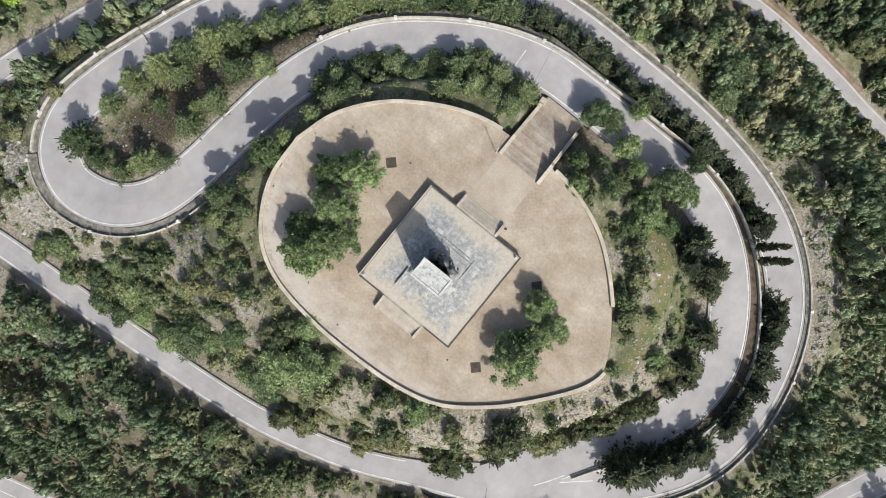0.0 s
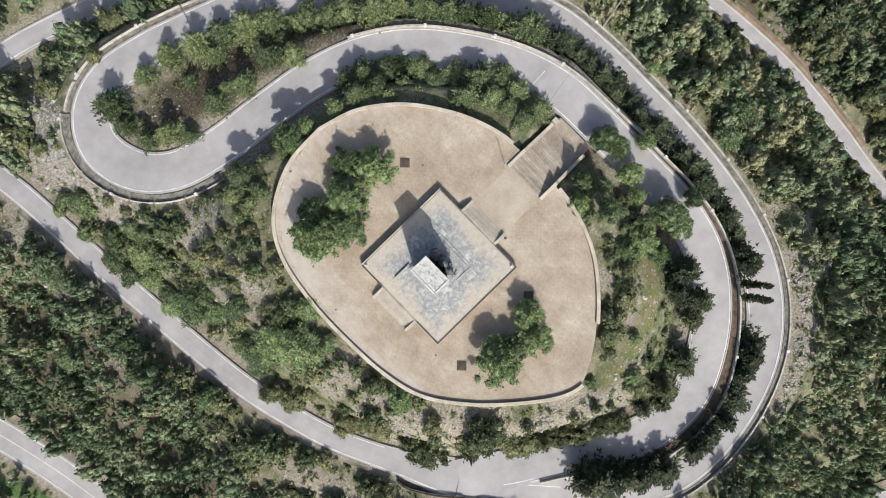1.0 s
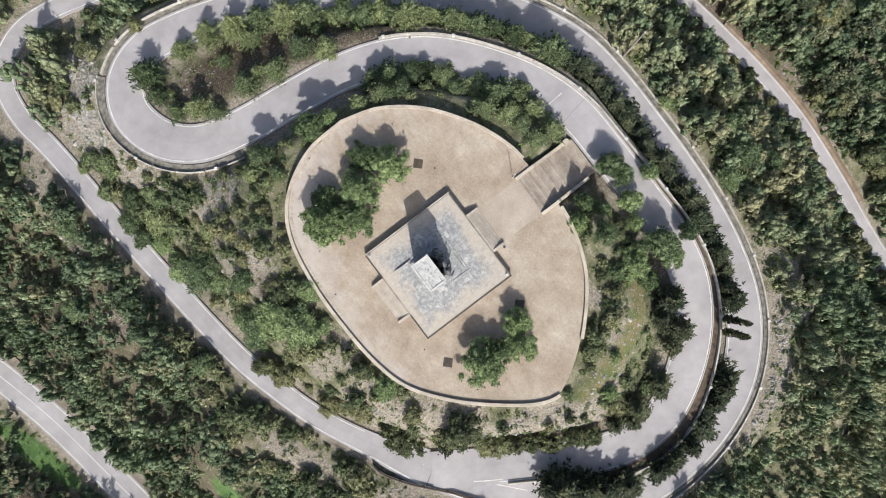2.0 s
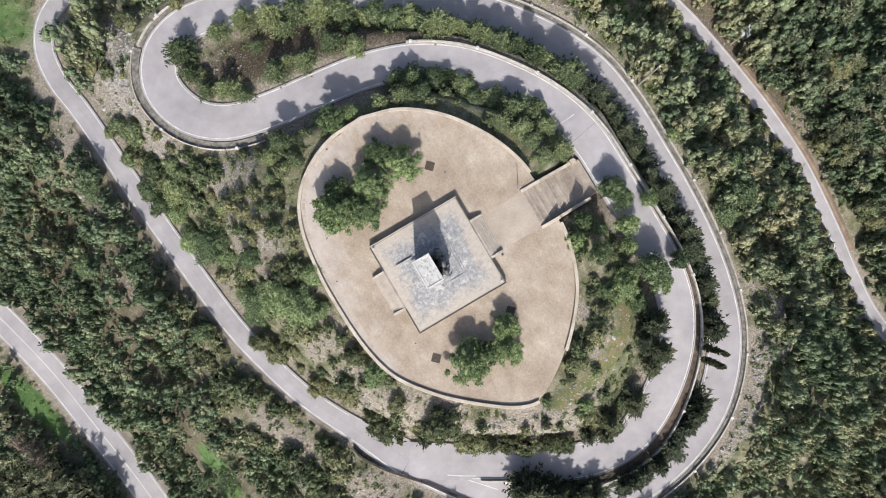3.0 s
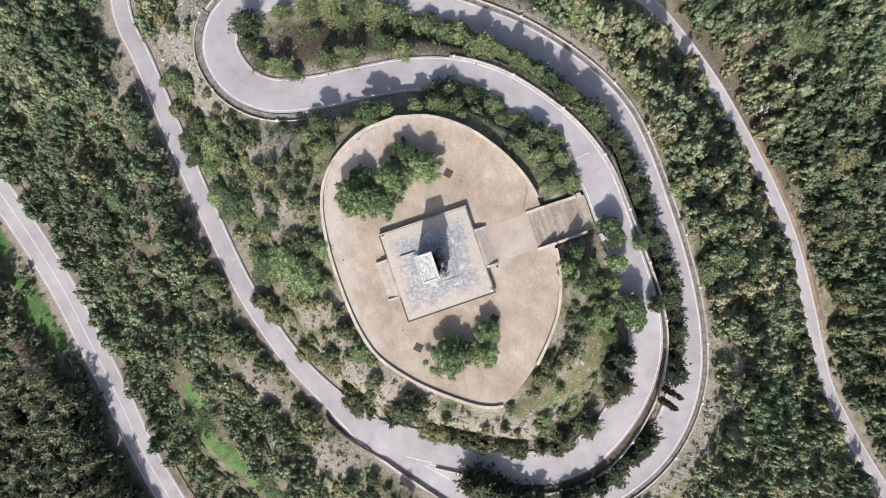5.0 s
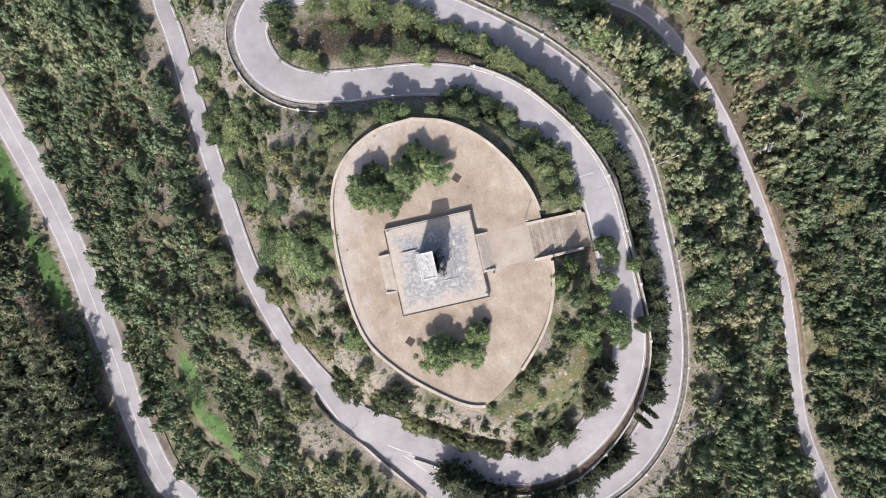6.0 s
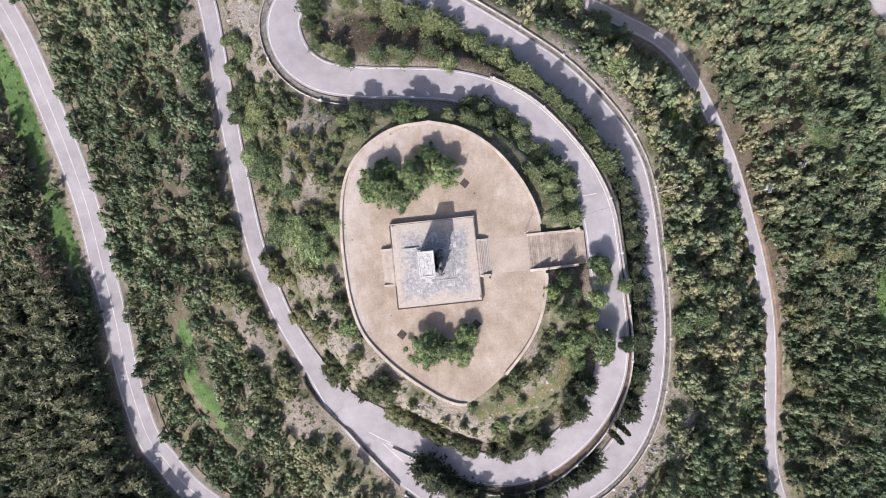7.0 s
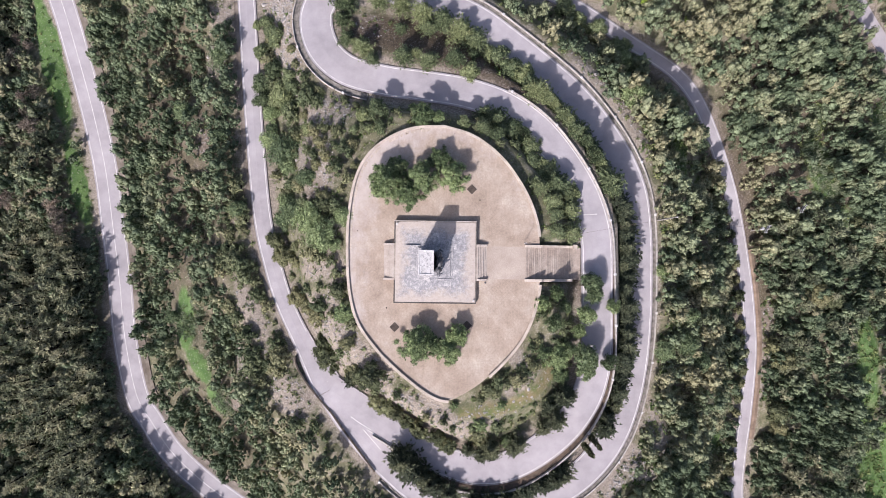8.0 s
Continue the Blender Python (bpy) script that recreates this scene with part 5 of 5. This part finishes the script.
for x, y, r, h in ((-32.7, 23.4, 3.7, 5.2), (-36.7, 26.3, 2.4, 3.3), (-26.6, 16.9, 2.3, 3.2), (-31.8, 20.0, 2.1, 3.0), (-36.6, 31.9, 2.0, 2.8), (-36.4, 28.7, 1.6, 2.3)):
    plant("feathery_pine", x, y, r, h, "on the slope", "trees on the west slope")
for x, y, r, h in ((-25.0, 8.4, 3.7, 5.2), (-22.8, 5.0, 3.2, 4.4), (-29.7, 10.3, 2.9, 4.1), (-32.5, 8.7, 2.5, 3.5), (-31.7, 12.3, 2.3, 3.2), (-18.5, 8.9, 1.9, 2.7), (-20.0, 3.2, 1.4, 2.0)):
    plant("feathery_pine", x, y, r, h, "below the plaza wall", "trees round the plaza")
for x, y, r, h in ((-22.8, 11.2, 2.4, 3.1), (-35.1, 4.1, 2.5, 3.3), (-32.4, 0.7, 3.1, 4.0), (-29.8, -0.6, 1.3, 1.6), (-35.9, 1.0, 1.8, 2.4), (-29.8, -8.2, 2.5, 3.3), (-27.6, -9.7, 2.0, 2.6), (-24.0, -11.3, 2.7, 3.5), (-22.6, -20.3, 3.9, 5.1), (-17.3, -16.3, 1.9, 2.5), (-23.8, -17.8, 2.0, 2.6), (-12.8, -22.8, 3.7, 4.7), (-12.6, -29.9, 2.1, 2.8), (-15.6, -22.4, 1.8, 2.3), (-18.4, -24.3, 1.4, 1.9)):
    plant("dark_pine", x, y, r, h, "on the stony slope", "trees round the plaza")
for x, y, r, h in ((-9.8, -31.5, 2.5, 3.0), (-9.3, -33.8, 1.9, 2.3), (-6.2, -34.7, 2.1, 2.5), (-3.5, -36.4, 2.6, 3.2), (0.6, -37.2, 2.3, 2.7), (2.9, -38.7, 1.9, 2.3), (3.0, -41.5, 2.1, 2.5), (0.4, -39.5, 1.8, 2.1), (9.7, -37.1, 1.7, 2.1), (8.9, -34.5, 2.1, 2.6), (2.0, -31.8, 1.1, 1.4), (-3.5, -34.4, 1.4, 1.7)):
    plant("dark_pine", x, y, r, h, "on the stony bank", "trees round the plaza")
for x, y, r, h in ((-19.4, -5.9, 2.2, 2.7), (11.3, -25.3, 1.8, 2.1), (13.2, -22.7, 1.3, 1.5), (9.4, -27.2, 1.2, 1.5), (19.9, -20.5, 1.5, 1.7)):
    plant("dark_pine", x, y, r, h, "at the plaza wall", "trees round the plaza")
for x, y, r, h in ((-17.9, -10.2, 2.4, 3.0), (-2.9, 29.1, 2.9, 3.6), (0.2, 29.0, 1.5, 1.8), (-5.1, 31.6, 1.5, 1.9), (4.1, -28.6, 1.0, 1.2), (24.9, -18.9, 2.9, 3.7), (25.7, -22.5, 2.0, 2.5), (21.8, -18.0, 1.8, 2.2), (13.7, -28.4, 1.1, 1.4), (9.5, -32.7, 1.5, 1.8), (15.5, -37.2, 1.7, 2.2), (24.1, -5.8, 1.6, 4.2), (21.4, -7.9, 2.1, 4.0)):
    plant("broadleaf_tree", x, y, r, h, "below the plaza wall", "trees round the plaza")
for x, y, r, h in ((32.7, -3.3, 2.5, 6.9), (33.3, -7.2, 2.1, 6.0), (36.1, -8.6, 1.7, 4.7), (31.0, -10.3, 2.1, 6.0), (30.7, -18.8, 2.8, 7.8), (33.8, -20.2, 2.0, 5.6), (31.2, -21.9, 2.0, 5.6), (23.4, -11.5, 2.2, 6.2), (25.8, -8.4, 1.4, 4.0), (27.4, -17.3, 1.8, 5.1), (29.4, -13.7, 1.7, 4.7)):
    plant("feathery_pine", x, y, r, h, "beside the road", "trees round the plaza")
for x, y, r, h in ((26.1, -27.1, 3.1, 8.2), (25.5, -32.4, 2.8, 7.4), (24.9, -35.4, 1.9, 4.8), (23.6, -29.0, 1.8, 4.8), (17.3, -37.4, 2.4, 6.2), (17.1, -39.2, 1.9, 4.9), (11.5, -38.3, 2.7, 7.0), (9.7, -41.8, 2.1, 5.4), (12.5, -42.0, 1.6, 4.0), (-19.3, -29.5, 2.1, 5.5), (-8.7, -35.3, 1.9, 5.0), (7.4, -39.3, 1.7, 4.5), (28.5, -27.1, 1.7, 4.4)):
    plant("cypress_tree", x, y, r, h, "beside the road", "trees round the plaza")


for x, y, r, h in ((86.1, -23.5, 3.6, 6.4), (83.4, -19.9, 2.8, 5.2), (92.1, -6.7, 3.6, 6.4), (96.1, -8.0, 3.3, 5.9), (84.6, -36.2, 3.1, 5.6), (85.8, -40.3, 2.5, 4.8), (82.5, 10.8, 2.2, 4.3), (88.3, 10.4, 2.5, 4.7), (99.4, 2.3, 2.2, 4.3), (81.8, 36.7, 2.2, 4.3), (100.5, 10.5, 1.9, 3.9)):
    plant("dark_pine", x * 1.05, y * 1.05, r, h, "below the far road", "dark trees below the far road")
for x, y, r, h in ((60.5, -21.9, 2.3, 3.5), (55.2, -17.4, 2.5, 3.7), (56.0, -11.3, 2.2, 3.4), (43.0, 36.6, 3.2, 4.8), (42.0, 46.4, 2.9, 4.3), (49.6, -1.4, 1.7, 2.6), (50.0, -18.7, 2.2, 3.3), (-48.1, 44.6, 2.2, 2.9), (-57.1, 32.6, 2.3, 3.0), (-47.7, 27.1, 2.0, 2.6), (-43.4, 10.9, 2.2, 2.9), (-61.6, 56.3, 2.1, 2.7), (-61.2, -13.8, 2.1, 2.8), (61.3, -4.1, 2.1, 2.7), (66.3, -12.2, 2.4, 3.1)):
    plant("feathery_pine", x, y, r, h * 1.2, "among the maquis shrubs", "pines on the hillside")
track = curve_points([(24.5, -20.5, 0), (22.0, -24.6, 0), (18.6, -27.2, 0), (15.0, -29.0, 0), (10.5, -30.1, 0), (6.0, -30.4, 0)], 0.5)
rng_slope = random.Random(33)
for _ in range(90):
    x, y, r = rng_slope.uniform(7, 29), rng_slope.uniform(-34, -7), rng_slope.uniform(0.7, 1.35)
    here = np.array([(x, y)])
    if inside(here, P_OVAL * np.array((1.1, 1.1, 1)))[0] or nearest(here, P_INNER)[0][0] < 5.0 or nearest(here, track)[0][0] < r + 1.3 or (x < 12 and y > -28):
        continue
    plant("shrub", x, y, r, r * 1.05, "on the grassy slope below the plaza", "shrubs round the plaza")
edge = stretch(P_FAR, (72.5, 24.0), (81.8, -63.0))
rng_edge = random.Random(9)
for k in range(0, len(edge), 4):
    if rng_edge.random() < (0.9 if edge[k, 1] < 8 else 0.55):
        side, r = sideways(edge)[k], rng_edge.uniform(1.3, 2.1)
        o = r + 1.15 + rng_edge.uniform(-0.2, 0.5)
        plant(rng_edge.choice(("dark_pine", "dark_pine", "shrub")), float(edge[k, 0] + side[0] * o), float(edge[k, 1] + side[1] * o), r, r * 1.9, "at the edge of the far road", "trees along the far road")
for x, y, r in ((47.8, 61.1, 2.2), (45.5, 59.6, 1.7), (58.2, 56.6, 1.8), (-104.0, -16.6, 2.6), (-9.5, 84.0, 2.6)):
    plant("lime_tree", x, y, r, r * 1.5, "among the shrubs", "bright young trees")


# ---- scrub and woods ----
def scatter(rng, x0, x1, y0, y1, step):
    gx, gy = np.meshgrid(np.arange(x0, x1, step), np.arange(y0, y1, step))
    p = np.c_[gx.ravel(), gy.ravel()]
    p = p + rng.uniform(-0.5, 0.5, p.shape) * step * 0.95
    x, y = p[:, 0], p[:, 1]
    side = np.where(x < 0, y, -y)  # the hillside in view reaches further to the north-west and the south-east
    return p[(side < np.minimum(104, 101 - (np.abs(x) - 70) * 0.5)) & (side > -76 - np.clip(18 - np.abs(x), 0, 18) * 1.5)]


def clear_of(p, margin):
    """Which points lie off the roads and the plaza."""
    ok = ~inside(p, P_OVAL * np.array((1.045, 1.045, 1)))
    ok &= ~((p[:, 0] > 15) & (p[:, 0] < 33) & (np.abs(p[:, 1]) < 5.2))
    for k, (_, line, half) in enumerate(ROADS):
        d, _, side = nearest(p, line)
        ok &= d > half + margin + (1.3 if k < 2 else 0.7 if k == 4 else 0.0)
    return ok


def in_ellipses(p, rows, grow=1.0):
    best = np.full(len(p), 9.0)
    for x, y, a, b, turn, _ in rows:
        c, s = math.cos(radians(turn)), math.sin(radians(turn))
        u, v = (p[:, 0] - x) * c + (p[:, 1] - y) * s, -(p[:, 0] - x) * s + (p[:, 1] - y) * c
        best = np.minimum(best, np.hypot(u / (a * grow), v / (b * grow)))
    return best


def field(name, templates, places, radii, tints, material, label, category, rng, low=0.85, high=1.4):
    """Many plants joined into one mesh."""
    z = terrain(places)
    shapes, tint = [], []
    pick = rng.integers(0, len(templates), len(places))
    turn = rng.uniform(0, math.tau, len(places))
    tall = rng.uniform(low, high, len(places))
    for k, (pts, tri, inner) in enumerate(templates):
        i = np.where(pick == k)[0]
        if not len(i):
            continue
        c, s = np.cos(turn[i])[:, None], np.sin(turn[i])[:, None]
        out = np.stack([pts[:, 0] * c - pts[:, 1] * s, pts[:, 0] * s + pts[:, 1] * c, pts[:, 2] * tall[i][:, None]], -1) * radii[i][:, None, None]
        out = out + np.c_[places[i], z[i]][:, None, :]
        shapes.append((out.reshape(-1, 3), (tri[None] + (np.arange(len(i)) * len(pts))[:, None, None]).reshape(-1, 3), np.tile(inner, len(i))))
        tint.append(np.repeat(tints[i], len(tri)))
    return tagged(new(name, leaf_mesh(name, joined(shapes), material, np.concatenate(tint))), label, category, kind="stuff")


def drift(p, scale, seed):
    return np.array([noise.noise((a * scale, b * scale, seed)) for a, b in p])


def scrub():
    rng = np.random.default_rng(4)
    low_tpl = [crown_of_lumps(rng, 1.0, 0.0, 1.2, 8, 13, 0.2, 0.075, 0.0, 0.85, 3, 6, True, (0.26, 0.46), 0.6, 0.74) for _ in range(8)]
    tall_tpl = [crown_of_lumps(rng, 1.0, 0.0, 1.15, 13, 14, 0.145, 0.056, 0.0, 0.9, 3, 7, True, (0.22, 0.38), 0.6, 0.74) for _ in range(8)]
    p = scatter(rng, -124, 124, -104, 104, 2.28)
    p = p[clear_of(p, 1.9)]
    bare, lush = in_ellipses(p, BARE), in_ellipses(p, MEADOW)
    d = drift(p, 0.06, 2.0) + 0.5 * drift(p, 0.2, 5.0)
    r = np.hypot(p[:, 0] + 1, p[:, 1])
    keep = (rng.uniform(0, 1, len(p)) < np.where(bare < 1.0, 0.15, np.where(lush < 0.95, np.where(p[:, 0] < -80, 0.03, np.where(p[:, 0] > 104, 0.06, np.where(p[:, 0] > 80, np.where(p[:, 1] < -35, 0.08, 0.2), np.where(p[:, 0] < -40, 0.03, 0.4)))), np.where((p[:, 0] > 36) | (p[:, 0] > 5) & (p[:, 1] < -50) | (p[:, 0] < -36), 0.97, 0.76)))) & (d > -0.75)
    isle = inside(p, np.array([(-23, 47, 0), (-20, 56, 0), (8, 50, 0), (18, 38, 0), (6, 40.5, 0), (-16, 43, 0)], dtype=float))
    keep &= ~isle
    near = (r < 40) & (rng.uniform(0, 1, len(p)) < np.where(p[:, 0] < -8, 0.25, 0.6))
    keep &= ~near
    keep &= (in_ellipses(p, MEADOW[:3]) > 1.25)
    d_track, _, _ = nearest(p, curve_points([(24.5, -20.5, 0), (18.6, -27.2, 0), (6.0, -30.4, 0)], 0.5))
    keep &= d_track > 2.6
    p, d = p[keep], d[keep]
    slope_e = (p[:, 0] > 38) & (p[:, 1] < 66)
    thin = ~(slope_e & (rng.uniform(0, 1, len(p)) < 0.08))
    p, d, slope_e = p[thin], d[thin], slope_e[thin]
    radii = np.where(slope_e, 1.2, 0.97) * (1.05 + 1.95 * rng.uniform(0, 1, len(p)) ** 1.5) * (1 + 0.35 * np.clip(d, -0.5, 0.8)) * np.where(np.hypot(p[:, 0], p[:, 1]) < 40, 0.8, 1.0) * np.where((p[:, 0] > -24) & (p[:, 0] < 6) & (p[:, 1] > 25) & (p[:, 1] < 36), 0.5, 1.0)
    tints = np.clip(0.42 - 0.2 * (p[:, 0] > 70) + 0.1 * slope_e + 0.2 * (slope_e & (p[:, 1] < 0) & (p[:, 0] < 82)) - 0.34 * ((p[:, 0] > 82) & (p[:, 1] < 6)) + 0.06 * (slope_e & (p[:, 1] > -12)) - 0.2 * (p[:, 0] < -34) - 0.2 * (p[:, 1] < -42) + 0.35 * drift(p, 0.16, 31.0) + 0.1 * (slope_e & (p[:, 0] < 74) & (p[:, 1] > 8)) + 0.5 * drift(p, 0.045, 9.0) + rng.normal(0, 0.3, len(p)), 0, 1)
    near = np.where((np.hypot(p[:, 0], p[:, 1]) < 47) | (p[:, 0] < -20) & (p[:, 0] > -40) & (p[:, 1] > 0) & (p[:, 1] < 66))[0]
    near = near[np.argsort(np.hypot(p[near, 0], p[near, 1]))][:300]
    for x, y, r in zip(*p[near].T, radii[near]):
        plant("shrub", float(x), float(y), float(r), float(r) * 1.2, "on the stony slope", "shrubs round the plaza")
    far = np.ones(len(p), dtype=bool)
    far[near] = False
    p, radii, tints = p[far], radii[far], tints[far]
    big = radii > 2.05
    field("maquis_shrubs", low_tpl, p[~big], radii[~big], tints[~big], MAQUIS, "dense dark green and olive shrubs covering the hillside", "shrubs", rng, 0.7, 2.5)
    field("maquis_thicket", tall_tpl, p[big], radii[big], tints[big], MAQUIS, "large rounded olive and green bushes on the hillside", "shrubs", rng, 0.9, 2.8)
    # taller woodland on the far side of the lower roads
    tpl = [conifer_shape(rng, 1.0, 3.2, 50, 0.42, 0.14, 0.8, 0.5, steps=2, core=0.35, sides=5, single=True) for _ in range(4)] + [crown_of_lumps(rng, 1.0, 0.6, 1.9, 11, 11, 0.2, 0.075, 0.5, 0.75, 3, 7, True, (0.26, 0.44), 0.6, 0.75) for _ in range(4)]
    p = scatter(rng, -128, 128, -104, 104, 3.3)
    p = p[clear_of(p, 2.6)]
    _, _, s_low = nearest(p, P_LOW)
    _, _, s_far = nearest(p, P_FAR)
    d = drift(p, 0.05, 14.0)
    lush = in_ellipses(p, MEADOW)
    west = (s_low > 3.0) & (p[:, 0] < 40)
    east = (s_far < -3.0) & (p[:, 0] > 30) & (p[:, 1] < 14)
    keep = (west & (rng.uniform(0, 1, len(p)) < 0.8) | east & (d > 0.02) & (rng.uniform(0, 1, len(p)) < 0.6)) & (lush > np.where(p[:, 0] < -80, 1.4, 1.0))
    dry = ((-104, 51, 5, 6, 10, 0), (-99.5, 38, 5, 7, 10, 0), (-94.5, 11, 5, 6, 0, 0), (-108, 20, 5, 7, 0, 0))
    keep &= (in_ellipses(p, dry) > 1) | (rng.uniform(0, 1, len(p)) < 0.2)
    p = p[keep]
    tints = np.clip(0.4 + 0.7 * drift(p, 0.06, 19.0) + rng.normal(0, 0.18, len(p)), 0, 1)
    field("woodland_trees", tpl, p, rng.uniform(1.5, 2.4, len(p)), tints, WOODS, "dark mixed woodland of conifers and evergreens below the roads", "woods", rng)
    tpl = [crown_of_lumps(rng, 1.0, 0.5, 1.6, 10, 44, 0.4, 0.045, 0.0, 0.7, 3, 6, True, out=1.8) for _ in range(4)]
    p = scatter(rng, -124, -84, -20, 90, 3.0)
    p = p[clear_of(p, 2.0)]
    p = p[(in_ellipses(p, dry) < 1) & (in_ellipses(p, MEADOW) > 1.1) & (rng.uniform(0, 1, len(p)) < 0.6)]
    field("leafless_trees", tpl, p, rng.uniform(1.5, 2.6, len(p)), rng.uniform(0, 1, len(p)), LEAFLESS, "grey-brown leafless trees among the woodland below the road", "trees", rng)
    tpl = [conifer_shape(rng, 1.0, 5.2, 74, 0.4, 0.12, 0.7, 0.6, steps=2, core=0.3, sides=5, single=True) for _ in range(4)]
    p = scatter(rng, -106, -80, -58, 6, 2.5)
    p = p[clear_of(p, 3.4)]
    p = p[(nearest(p, P_LOW)[2] > 3.0) & (rng.uniform(0, 1, len(p)) < 0.72)]
    field("tall_conifers", tpl, p, rng.uniform(1.2, 1.8, len(p)), np.clip(rng.normal(0.45, 0.2, len(p)), 0, 1), WOODS, "tall narrow dark conifers beside the lower road", "conifers", rng)
    # pale tall grass, bent by the wind, in the clearings
    tpl = []
    for _ in range(5):
        feet = np.c_[rng.normal(0, 0.45, (44, 2)), np.zeros(44)]
        tpl.append(sprays(rng, feet, np.array((-0.4, 0.2, 0.8)) + rng.normal(0, 0.55, (44, 3)), 0.7, 0.1, True))
    clearings = ((97, 24, 4.5, 11, 10, 0), (113, 31, 3.5, 12, 5, 0), (102, 11, 4, 5, 0, 0), (97, 38, 3, 5, 0, 0), (52.5, 29, 2.2, 8, 5, 0), (72.9, 29, 2, 4, 0, 0), (69, -49, 4, 6, 0, 0), (-54.5, -8, 1.8, 7, 0, 0), (-49, -33, 3, 5, 30, 0), (-49.5, 45, 3, 4, 0, 0), (-58, -16, 3, 5, 10, 0), (91, -14, 3, 9, 0, 0), (53.5, -18, 2, 6, 0, 0))
    p = scatter(rng, -120, 124, -100, 100, 1.05)
    p = p[clear_of(p, 1.2)]
    p = p[(in_ellipses(p, clearings) + 0.45 * drift(p, 0.3, 41.0) < 0.85)]
    field("tall_grass", tpl, p, rng.uniform(0.7, 1.3, len(p)), rng.uniform(0, 1, len(p)), TALLGRASS, "pale green tall grass in the clearings of the scrub", "grass", rng)
    # low tufts on the open ground
    tpl = [crown_of_lumps(rng, 1.0, -0.1, 0.6, 4, 9, 0.55, 0.14, 0.0, 0.75, 2, 5, True) for _ in range(5)]
    p = scatter(rng, -120, 128, -100, 100, 1.3)
    p = p[clear_of(p, 1.2)]
    best = np.minimum(in_ellipses(p, BARE, 1.15), in_ellipses(p, MEADOW, 1.1))
    r = np.hypot(p[:, 0] + 1, p[:, 1])
    keep = (rng.uniform(0, 1, len(p)) < np.where(best < 1.0, np.where(p[:, 0] > 80, 0.8, 0.42), 0.0)) | ((r < 44) & (rng.uniform(0, 1, len(p)) < 0.7))
    d_out, _, s_out = nearest(p, P_OUTER)
    keep |= (d_out < 10) & (d_out > 4.6) & (s_out < 0) & (rng.uniform(0, 1, len(p)) < 0.7)
    keep |= (p[:, 0] > -26) & (p[:, 0] < 6) & (p[:, 1] > 23) & (p[:, 1] < 36)
    d_track, _, _ = nearest(p, curve_points([(24.5, -20.5, 0), (18.6, -27.2, 0), (6.0, -30.4, 0)], 0.5))
    keep &= d_track > 1.4
    p = p[keep]
    field("grass_tufts", tpl, p, rng.uniform(0.2, 0.75, len(p)) * np.where(p[:, 0] > 80, 1.5, np.where((p[:, 0] > 44) & (p[:, 1] < 30), 1.7, 1.0)), rng.uniform(0, 1, len(p)), GRASS, "low green tufts on the stony open ground", "grass", rng)


scrub()


def rocks():
    rng = np.random.default_rng(8)
    out = []
    for x, y, a, b, turn, amount in BARE:
        n = int(0.65 * a * b * (24 if -44 < x < -28 and y > 40 or x > 28 and y < -40 else 8 if amount > 0.37 else 3))
        for _ in range(n):
            t, f = rng.uniform(0, math.tau), math.sqrt(rng.uniform(0, 1))
            u, v = a * f * math.cos(t), b * f * math.sin(t)
            c, s = math.cos(radians(turn)), math.sin(radians(turn))
            out.append((x + u * c - v * s, y + u * s + v * c, (rng.uniform(0.07, 0.24) if rng.uniform() < 0.97 else rng.uniform(0.25, 0.5)) * (1.2 if -44 < x < -28 and y > 40 else 1.0)))
    p = np.array(out)
    p = p[clear_of(p[:, :2], 1.3)]
    tpl = [core_shape(rng, np.zeros(3), 1.0, 0.65, 2, 5) for _ in range(6)]
    field("loose_rocks", [(a, b, c * 0) for a, b, c in tpl], p[:, :2], p[:, 2], rng.uniform(0, 1, len(p)), ROCK, "scattered grey limestone rocks on the stony slope", "rocks", rng)


rocks()
